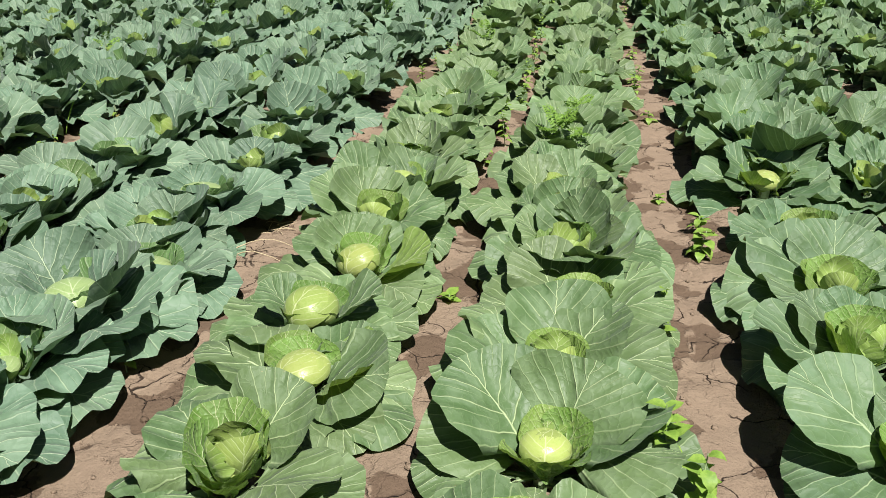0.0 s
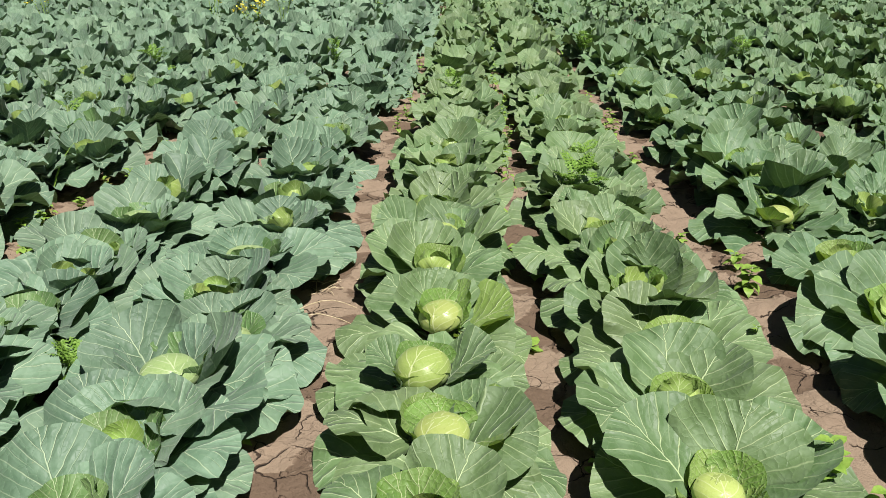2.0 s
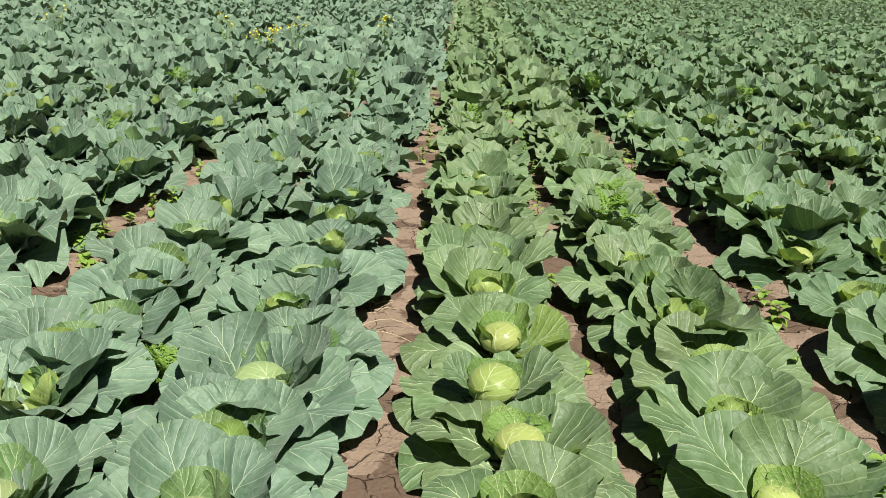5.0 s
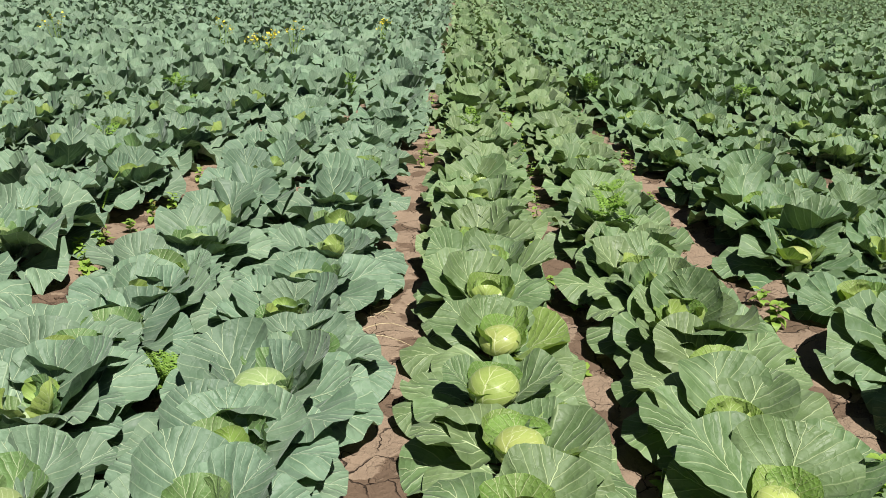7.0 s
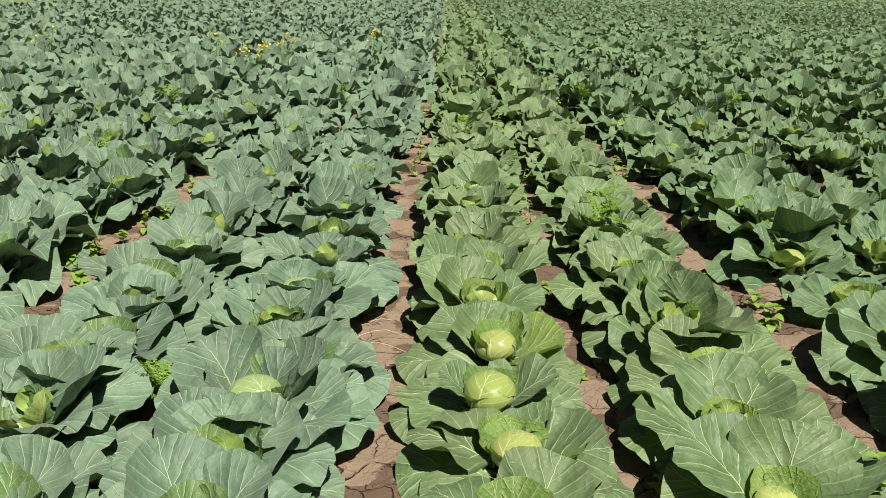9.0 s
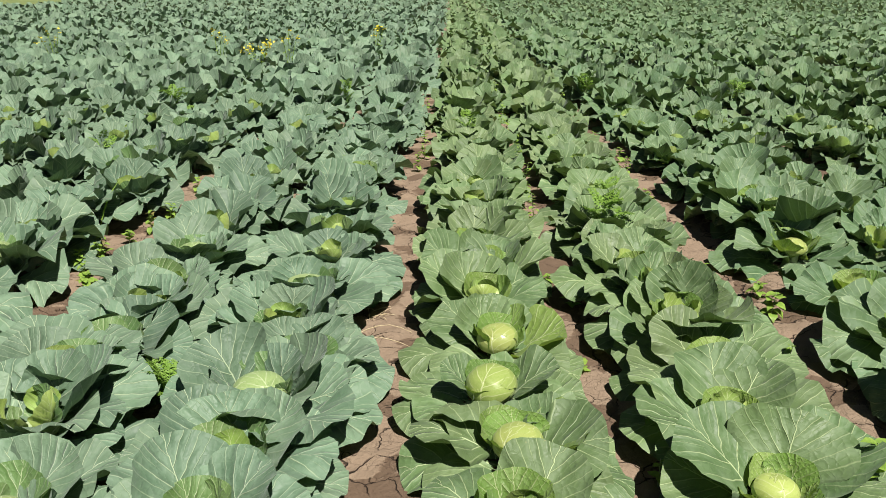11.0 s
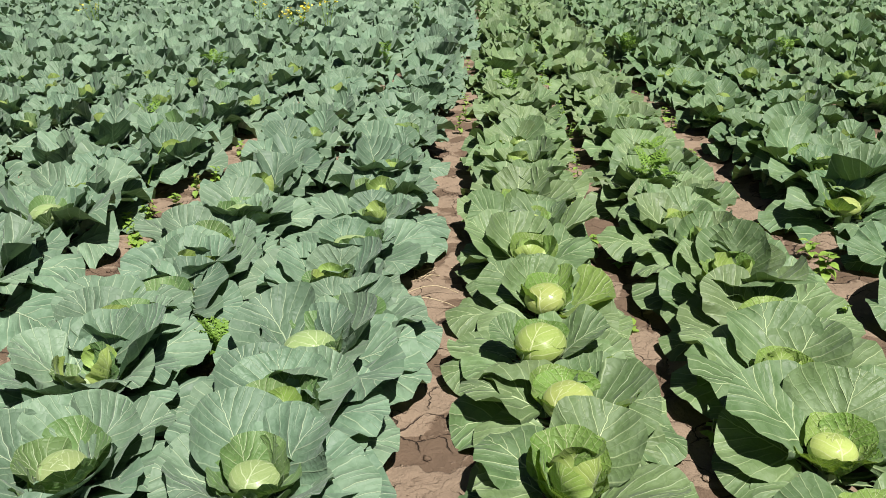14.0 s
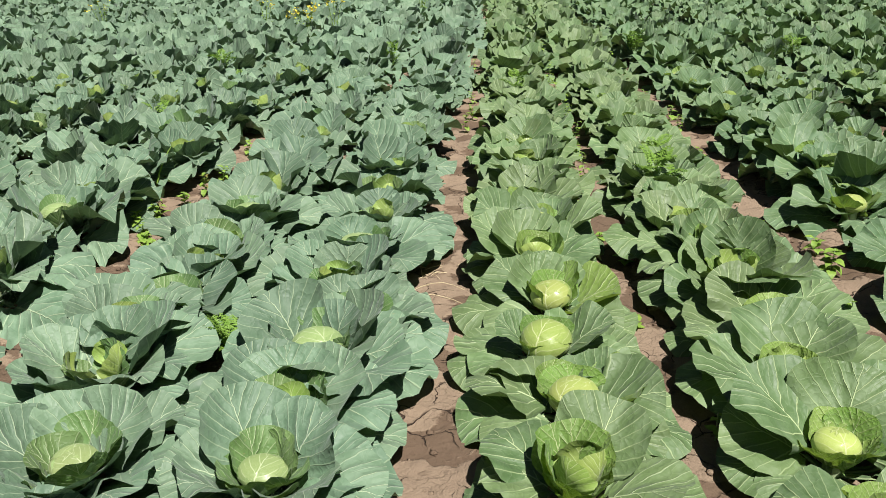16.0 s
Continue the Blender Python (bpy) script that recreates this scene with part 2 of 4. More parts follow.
def blade(rng, length, width, e0, e1, cup, ruffle, nu, nv, petiole=0.09, twist=0.0, roll=0.0):
    """A cabbage leaf along +x from its foot at the origin: points, faces and blade coordinates.
    Rings of points spread from the blade's base to its round rim. e0, e1: the midrib's slope at foot and tip, in degrees;
    cup: how far the blade bends up on both sides, in radians; roll: how far the rim curls back, in leaf lengths."""
    ph = [rng.uniform(0, 6.28) for _ in range(12)]
    t = np.linspace(-1, 1, nv)
    t = 2.72 * np.sign(t) * np.abs(t) ** 0.92
    s = np.linspace(0.06, 1, nu) ** 0.85 if nu > 2 else np.array([0.12, 1.0])
    keen = 1.0 if nv > 20 else 0.5 if nv > 12 else 0.0
    edge = 1 + 0.035 * np.sin(2 * t + ph[0]) + 0.03 * np.sin(3.3 * t + ph[1]) + keen * (0.014 * np.sin(8.3 * t + ph[2]))
    mid = petiole + 0.52 * (1 - petiole)
    rim_u = mid + (1 - petiole) * 0.5 * np.cos(t) * edge
    rim_q = 0.5 * width * np.sin(t) * (1 + 0.1 * np.cos(t)) * edge
    S, T = np.meshgrid(s, t, indexing="ij")
    u = petiole + S * (rim_u[None, :] - petiole)
    q = S * rim_q[None, :]
    # the stalk below the blade
    foot_u = np.array([0.0, 0.0, 0.0, petiole, petiole, petiole])
    foot_q = np.array([-0.012, 0.0, 0.012, -0.009, 0.0, 0.009])
    u, q, S, T = (np.concatenate([a, b.ravel()]) for a, b in ((foot_u, u), (foot_q, q), (np.zeros(6), S), (np.zeros(6), T)))
    table = np.linspace(0, 1.15, 60)
    e = np.radians(e0 + (e1 - e0) * table ** 1.25) + 0.07 * np.sin(table * 5 + ph[4])
    step = (table[1] - table[0]) * length
    along, rise = np.cumsum(np.cos(e)) * step - step, np.cumsum(np.sin(e)) * step - step
    uc = np.clip(u, 0, 1.15)
    r, z, slope = np.interp(uc, table, along), np.interp(uc, table, rise), np.interp(uc, table, e)
    kap = 2 * cup / width
    th = kap * q
    side, off = np.sin(th) / kap, (1 - np.cos(th)) / kap
    wave = 0.75 * np.sin(2.3 * T + ph[5]) + 0.6 * np.sin(4.4 * T + ph[6]) + (0.45 if nv > 12 else 0.0) * np.sin(8.1 * T + ph[7])
    off = off + ruffle * (1.0 if nv > 30 else 1.55) * S ** 2.2 * wave
    if nv > 16:
        off = off + (0.26 if nv > 30 else 0.5) * ruffle * S ** 1.8 * np.sin((9.5 + ph[0] * 0.4) * T + ph[3]) * (0.6 + 0.4 * np.sin(1.9 * T + ph[4]))
    off = off - roll * length * S ** 4 * (0.75 + 0.55 * np.sin(1.7 * T + ph[9]))
    off = off + 0.045 * width * np.sin(u * 6.5 + ph[10]) * np.sin(q / width * 6 + ph[11]) * S
    a = np.abs(q) / length
    off = off - 0.005 * np.exp(-(q / 0.009) ** 2) * (1 - uc)
    if nv > 12:
        off = off - 0.0028 * np.cos(6.283 * (vein_rank(u - petiole, a) / (1 - petiole) * 5 + 0.21 * np.sign(q))) * np.minimum(1, a * 8)
    tw = twist * uc
    side, off = side * np.cos(tw) - off * np.sin(tw), side * np.sin(tw) + off * np.cos(tw)
    pts = np.stack([r - np.sin(slope) * off, side, z + np.cos(slope) * off], 1)
    uvs = np.stack([q / length, u - petiole], 1) / (1 - petiole)
    if nv < 10:
        return [tuple(p) for p in pts[6:].tolist()], grid_faces(nu, nv), uvs[6:].tolist()
    faces = [(0, 1, 4, 3), (1, 2, 5, 4)] + [tuple(i + 6 for i in f) for f in grid_faces(nu, nv)]
    middle = nv // 2
    faces += [(3, 4, 6 + middle, 6), (4, 5, 6 + nv - 1, 6 + middle)]
    return [tuple(p) for p in pts.tolist()], faces, uvs.tolist()


def vein_rank(p, a):
    """Where on the midrib the side vein through a place starts: flat angles near the foot, steep ones near the tip."""
    return (p - 0.35 * a) / (1 + 2.1 * a)


def head_core(rows=11, cols=20):
    """The head's round body, of radius 1."""
    core = []
    for i in range(rows):
        th = math.pi * (i + 0.02) / (rows - 0.96)
        for j in range(cols):
            ph = 2 * math.pi * j / cols
            core.append((math.sin(th) * math.cos(ph), math.sin(th) * math.sin(ph), 0.84 * math.cos(th)))
    return core, grid_faces(rows, cols, True), [(p[0] * 0.3, 0.5 + p[1] * 0.4) for p in core]


def head_wrap(rng, w, wraps, rows=10, cols=24):
    """One leaf lapped over the head, its rim standing slightly proud."""
    last = w == wraps - 1
    az = 0 if last else w * 2.4 + rng.uniform(-0.3, 0.3)
    turn = Matrix.Rotation(az, 3, "Z") @ Matrix.Rotation(radians(26 if last else rng.uniform(30, 58)), 3, "Y")
    grow = 1.012 + 0.016 * (wraps - w)
    reach = radians(60 if last else rng.uniform(62, 80))
    spin, p0 = rng.uniform(0, 6), rng.uniform(0, 6)
    p, uvw = [], []
    for i in range(rows):
        f = i / (rows - 1)
        for j in range(cols):
            ph = 2 * math.pi * j / cols
            lim = reach * (1 + 0.08 * math.sin(3 * ph + p0) + 0.04 * math.sin(7 * ph + spin))
            th = max(0.01, lim * f)
            fan = (0.022 if last else 0.012) * math.sin(ph * 9 + p0) * f * f
            lift = grow + (0.03 if last else 0.014) * f ** 7 + 0.02 * math.sin(ph * 2 + th * 3 + p0) + fan
            d = turn @ Vector((math.sin(th) * math.cos(ph), math.sin(th) * math.sin(ph), math.cos(th)))
            p.append((d.x * lift, d.y * lift, d.z * lift * 0.84))
            uvw.append((0.45 * f * math.sin(ph), 0.5 - 0.48 * f * math.cos(ph)))
    return p, grid_faces(rows, cols, True), uvw


def part(name, me, parent, m=Matrix(), label=""):
    ob = new(name, me)
    ob.parent = parent
    ob.matrix_basis = m
    return tagged(ob, label) if label else ob


# ---- ground ----
PATHS = (-2.66, -1.16, -0.44, 0.38)


def axis(lo, hi, fine, grow, end_lo, end_hi):
    mid = list(np.arange(lo, hi, fine))
    up, down, s = [hi], [lo], fine
    while up[-1] < end_hi:
        s *= grow
        up.append(up[-1] + s)
    s = fine
    while down[-1] > end_lo:
        s *= grow
        down.append(down[-1] - s)
    return np.array(down[:0:-1] + mid + up)


def lumps(x, y, scale, seed):
    """Smooth value noise on a lattice."""
    table = np.random.RandomState(seed).rand(256, 256)
    fx, fy = x * scale, y * scale
    ix, iy = np.floor(fx).astype(int), np.floor(fy).astype(int)
    tx, ty = fx - ix, fy - iy
    tx, ty = tx * tx * (3 - 2 * tx), ty * ty * (3 - 2 * ty)
    a, b = table[ix % 256, iy % 256], table[(ix + 1) % 256, iy % 256]
    c, d = table[ix % 256, (iy + 1) % 256], table[(ix + 1) % 256, (iy + 1) % 256]
    return (a * (1 - tx) + b * tx) * (1 - ty) + (c * (1 - tx) + d * tx) * ty - 0.5


def ground_height(x, y):
    near = np.exp(-np.maximum(0, np.hypot(x + 1, y - 3) - 4) / 6)
    h = 0.03 * lumps(x, y, 3.1, 1) + 0.02 * lumps(x, y, 8.0, 2) + 0.012 * lumps(x, y, 21.0, 3) + 0.006 * lumps(x, y, 47.0, 4)
    bed = np.ones_like(x)
    for c in PATHS:
        bed = np.minimum(bed, np.clip((np.abs(x - c) - 0.1) / 0.16, 0, 1))
    return near * (h + 0.02 * bed * bed * (3 - 2 * bed))


xs, ys = axis(-3.0, 1.1, 0.02, 1.13, -1500, 1500), axis(1.2, 5.2, 0.02, 1.13, -1500, 2500)
gx, gy = np.meshgrid(xs, ys)
gz = ground_height(gx, gy)
field = np.stack([gx.ravel(), gy.ravel(), gz.ravel()], 1)
nx, ny = len(xs), len(ys)
cell = (np.arange(ny - 1)[:, None] * nx + np.arange(nx - 1)[None, :]).ravel()
quads = np.stack([cell, cell + 1, cell + nx + 1, cell + nx], 1)
ground = new("ground", mesh_of("ground", field.tolist(), quads.tolist(), SOIL))
tagged(ground, "dry brown field soil, cracked and bare between the rows", "ground", kind="structure")

# grass strip past the field's edge
verge = bmesh.new()
bmesh.ops.create_grid(verge, x_segments=30, y_segments=60, size=1)
for v in verge.verts:
    v.co = (-17.6 - 55 * (1 - v.co.x) + 0.25 * math.sin(v.co.y * 40), 100 + 95 * v.co.y, 0.12 + 0.1 * noise.noise(v.co * 9))
verge_mesh = bpy.data.meshes.new("grass_verge")
verge.to_mesh(verge_mesh)
verge_mesh.materials.append(GRASS)
tagged(new("grass_verge", verge_mesh), "pale green grass strip along the cabbage field's edge", "grass", kind="structure")

# ---- cabbages ----
RINGS = {
    # length, width, slope at foot, slope at tip, cup, ruffle, bare foot, rim curled back
    "low": (0.32, 0.26, 22, -12, 0.15, 0.019, 0.26, 0.1),
    "spread": (0.28, 0.275, 40, 8, 0.42, 0.017, 0.2, 0.1),
    "upright": (0.24, 0.27, 60, 38, 0.65, 0.014, 0.12, 0.09),
    "inner": (0.165, 0.2, 60, 64, 0.7, 0.008, 0.06, 0.0),
    "heart": (0.12, 0.14, 58, 108, 1.1, 0.006, 0.05, 0.0),
}
RING_LABEL = {"inner": "yellow-green inner leaf", "heart": "pale curled heart leaf"}


def ring_meshes(kind, nu, nv, rings, count, seed, far=False):
    made = {}
    for ring, (length, width, e0, e1, cup, ruffle, bare, roll) in rings.items():
        made[ring] = []
        for n in range(count):
            rng = random.Random(f"{kind}{ring}{n}{seed}")
            pts, faces, uvs = blade(rng, length * rng.uniform(0.9, 1.1), width * rng.uniform(0.88, 1.12), e0 + rng.uniform(-7, 7), e1 + rng.uniform(-10, 10),
                                    cup * rng.uniform(0.6, 1.3), ruffle * rng.uniform(0.6, 1.5), nu, nv, bare, twist=rng.uniform(-0.17, 0.17), roll=roll * rng.uniform(-0.3, 1.4))
            mat = LEAF["blue_inner" if kind == "blue" else "young"] if ring == "inner" else LEAF["heart"] if ring == "heart" else LEAF[kind]
            made[ring].append(mesh_of("leaf", pts, faces, mat, uvs))
    return made


FINE = {k: ring_meshes(k, 8, 33, RINGS, 8, 1) for k in ("blue", "green", "deep")}
COARSE = {k: ring_meshes(k, 4, 23, RINGS, 7, 2) for k in ("blue", "green", "deep")}
WRAPS = 5
CORE, HEADS = {}, {}
for kind, mat in (("blue", LEAF["blue_head"]), ("green", LEAF["pale"]), ("deep", LEAF["pale"])):
    CORE[kind] = mesh_of("head", *head_core()[:2], mat, head_core()[2])
    HEADS[kind] = []
    for n in range(5):
        rng = random.Random(70 + n)
        shapes = [head_wrap(rng, w, WRAPS) for w in range(WRAPS)]
        HEADS[kind].append([mesh_of("wrapper_leaf", p, f, mat, w) for p, f, w in shapes])
stem = bmesh.new()
bmesh.ops.create_cone(stem, cap_ends=True, segments=9, radius1=0.02, radius2=0.028, depth=0.1)
STEM = bpy.data.meshes.new("stalk")
stem.to_mesh(STEM)
STEM.materials.append(STALK)
FOOT = {"low": 0.04, "spread": 0.05, "upright": 0.06, "inner": 0.06, "heart": 0.09}
COUNT = {"low": 5, "spread": 8, "upright": 7, "inner": 4, "heart": 3}
LABEL = {
    ("blue", True): "blue-green cabbage with a pale head showing between waxy leaves",
    ("blue", False): "blue-green leafy cabbage with waxy leaves closing over its heart",
    ("green", True): "green cabbage with a firm pale head among spread leaves",
    ("deep", True): "deep green cabbage with a firm yellow-green head among broad leaves",
    ("deep", False): "deep green leafy cabbage with large leaves over its hidden heart",
    ("green", False): "green leafy cabbage with broad veined leaves and hidden heart",
}


TO_SUN = {"low": 5, "spread": 11, "upright": 9, "inner": 4, "heart": 0}
ROLL = {"low": 12, "spread": 8, "upright": 4, "inner": 0, "heart": 0}
INITIAL = {"l": "low", "s": "spread", "u": "upright", "i": "inner", "h": "heart"}
BEARING = {"e": 0, "ne": 45, "n": 90, "nw": 135, "w": 180, "sw": 225, "s": 270, "se": 315}


def leaves_at_random(rng, head):
    """Ring, bearing, size and droop of each leaf of a plant."""
    made, start = [], rng.uniform(0, 360)
    for r, ring in enumerate(FOOT):
        count = COUNT[ring] - (1 if head > 0.05 and ring == "upright" or not head and ring == "inner" else 0)
        if ring == "heart" and head > 0.05:
            continue
        made += [(ring, start + r * 43 + n * 360 / count + rng.uniform(-20, 20), rng.uniform(0.6, 0.9) * (0.8 if ring == "inner" and not head else 1), rng.uniform(-12, 16)) for n in range(count)]
    # leaves turn their faces to the sun: those behind rise, those in front sink
    made = [(ring, az, k, droop - TO_SUN[ring] * math.sin(radians(az))) for ring, az, k, droop in made]
    return made


def leaves_as_written(text, spread):
    """The same from words such as u:n or l:sw+20*1.2/10: ring, bearing, turn to the left, size, droop."""
    made = []
    for word in text.split():
        ring, rest = word.split(":")
        rest, _, droop = rest.partition("/")
        rest, _, size = rest.partition("*")
        sign = 1 if "+" in rest else -1
        name, _, turn = rest.replace("-", "+").partition("+")
        made.append((INITIAL[ring], BEARING[name] + sign * float(turn or 0), 1 + (float(size or 1) - 1) * spread, float(droop or 0)))
    return made


def cabbage(kind, x, y, size, head, seed, fine, text=""):
    """A plant with spread leaves round a head of the given radius (0: only a curled heart)."""
    rng = random.Random(seed)
    root = new("cabbage")
    root.empty_display_size = 0.1
    tagged(root, LABEL[kind, head > 0.05], "cabbage", "rows of cabbages in the field")
    z = float(ground_height(np.array([x]), np.array([y]))[0])
    root.matrix_basis = pose(x, y, z - 0.02) @ Matrix.Diagonal((size, size, size * rng.uniform(0.92, 1.1) * (1.12 if x < -2.5 else 1.05 if x > 1.1 else 0.9), 1))
    part("stalk", STEM, root, pose(0, 0, 0.04))
    meshes = (FINE if fine else COARSE)[kind]
    for ring, az, k, droop in leaves_as_written(text, 0.35 if kind == "blue" else 0.75) if text else leaves_at_random(rng, head):
        out = {"low": 0.012, "spread": 0.02, "upright": 0.04}[ring] if ring not in ("inner", "heart") else (max(head, 0.05) * 0.45 if ring == "inner" else 0.03)
        m = pose(0, 0, 0, 0, 0, az) @ pose(out, 0, FOOT[ring] + rng.uniform(-0.01, 0.01), rng.uniform(-10, 10) + ROLL[ring] * math.cos(radians(az)), droop, 0) @ Matrix.Diagonal((k, k, k, 1))
        part("leaf", rng.choice(meshes[ring]), root, m, RING_LABEL.get(ring, ""))
    if head > 0.03:
        m = pose(0, 0, 0.082 + head * 0.8, rng.uniform(-10, 10), rng.uniform(-10, 10), rng.uniform(-135, -45)) @ Matrix.Diagonal((head * 1.05, head * rng.uniform(0.95, 1.12), head * (0.75 if kind == "blue" else 0.93), 1))
        ball = part("head", CORE[kind], root, m, "pale green flattened head" if kind == "blue" else "pale yellow-green firm head")
        for wrap in HEADS[kind][seed % 5] if fine else HEADS[kind][seed % 5][2:]:
            part("wrapper_leaf", wrap, ball)
    return root


# rows near the camera: how far along each plant stands, how far it is off the row, its size and the radius of its head
ROWS_NEAR = {
    "stretch_s": ("green", -0.75, ((1.12, 0, 1, 0), (1.48, 0.02, 1.0, 0.036), (1.91, 0.045, 1.05, 0.066), (2.2, -0.02, 1.0, 0.075), (2.6, 0.02, 1.03, 0.066), (3.02, -0.02, 1.05, 0),
                                   (3.36, 0.0, 1.0, 0.05), (3.74, -0.05, 1, 0), (4.12, 0.02, 1, 0), (4.5, -0.03, 1.0, 0), (4.86, -0.02, 1.0, 0))),
    "stretch_c": ("green", -0.04, ((1.3, -0.02, 1, 0), (1.68, 0.0, 1.15, 0.047), (2.08, 0.0, 1.1, 0), (2.42, 0.05, 1.1, 0.04), (2.76, 0.03, 1.0, 0), (3.07, 0, 1, 0), (3.38, -0.05, 1, 0),
                                   (3.72, 0, 0.95, 0), (4.05, -0.06, 1, 0), (4.4, 0.02, 1, 0), (4.75, 0.0, 1, 0))),
    "stretch_r": ("deep", 0.8, ((1.36, 0.0, 1, 0), (1.75, 0.03, 1.1, 0.07), (2.24, 0.0, 1.1, 0), (2.66, 0.03, 1.15, 0), (3.2, 0.06, 0.88, 0), (3.8, 0.0, 1.05, 0.053),
                                 (4.12, 0.06, 1, 0), (4.42, 0.02, 1.05, 0.055), (4.75, 0.05, 1, 0), (5.05, 0.1, 1.05, 0))),
    "stretch_l": ("blue", -1.5, ((1.14, 0.02, 1, 0), (1.48, -0.01, 1.12, 0.056), (1.78, -0.01, 1.15, 0.045), (2.12, 0.0, 1.05, 0.055), (2.44, 0.09, 1.02, 0.068), (2.75, -0.04, 1, 0), (3.06, 0, 1, 0.062),
                                 (3.5, 0.02, 1, 0), (3.9, 0, 1, 0), (4.3, -0.02, 1, 0), (4.72, -0.04, 1, 0))),
    "stretch_ll": ("blue", -2.1, ((1.16, 0, 1, 0), (1.52, 0.08, 1.15, 0.056), (1.96, -0.04, 1, 0), (2.27, -0.06, 1, 0.03), (2.5, 0.0, 1.15, 0.045), (2.82, 0, 1, 0), (3.14, -0.02, 1, 0.04),
                                  (3.48, 0.01, 1, 0.054), (3.9, 0, 1, 0), (4.32, 0, 1, 0), (4.72, -0.02, 1, 0))),
}
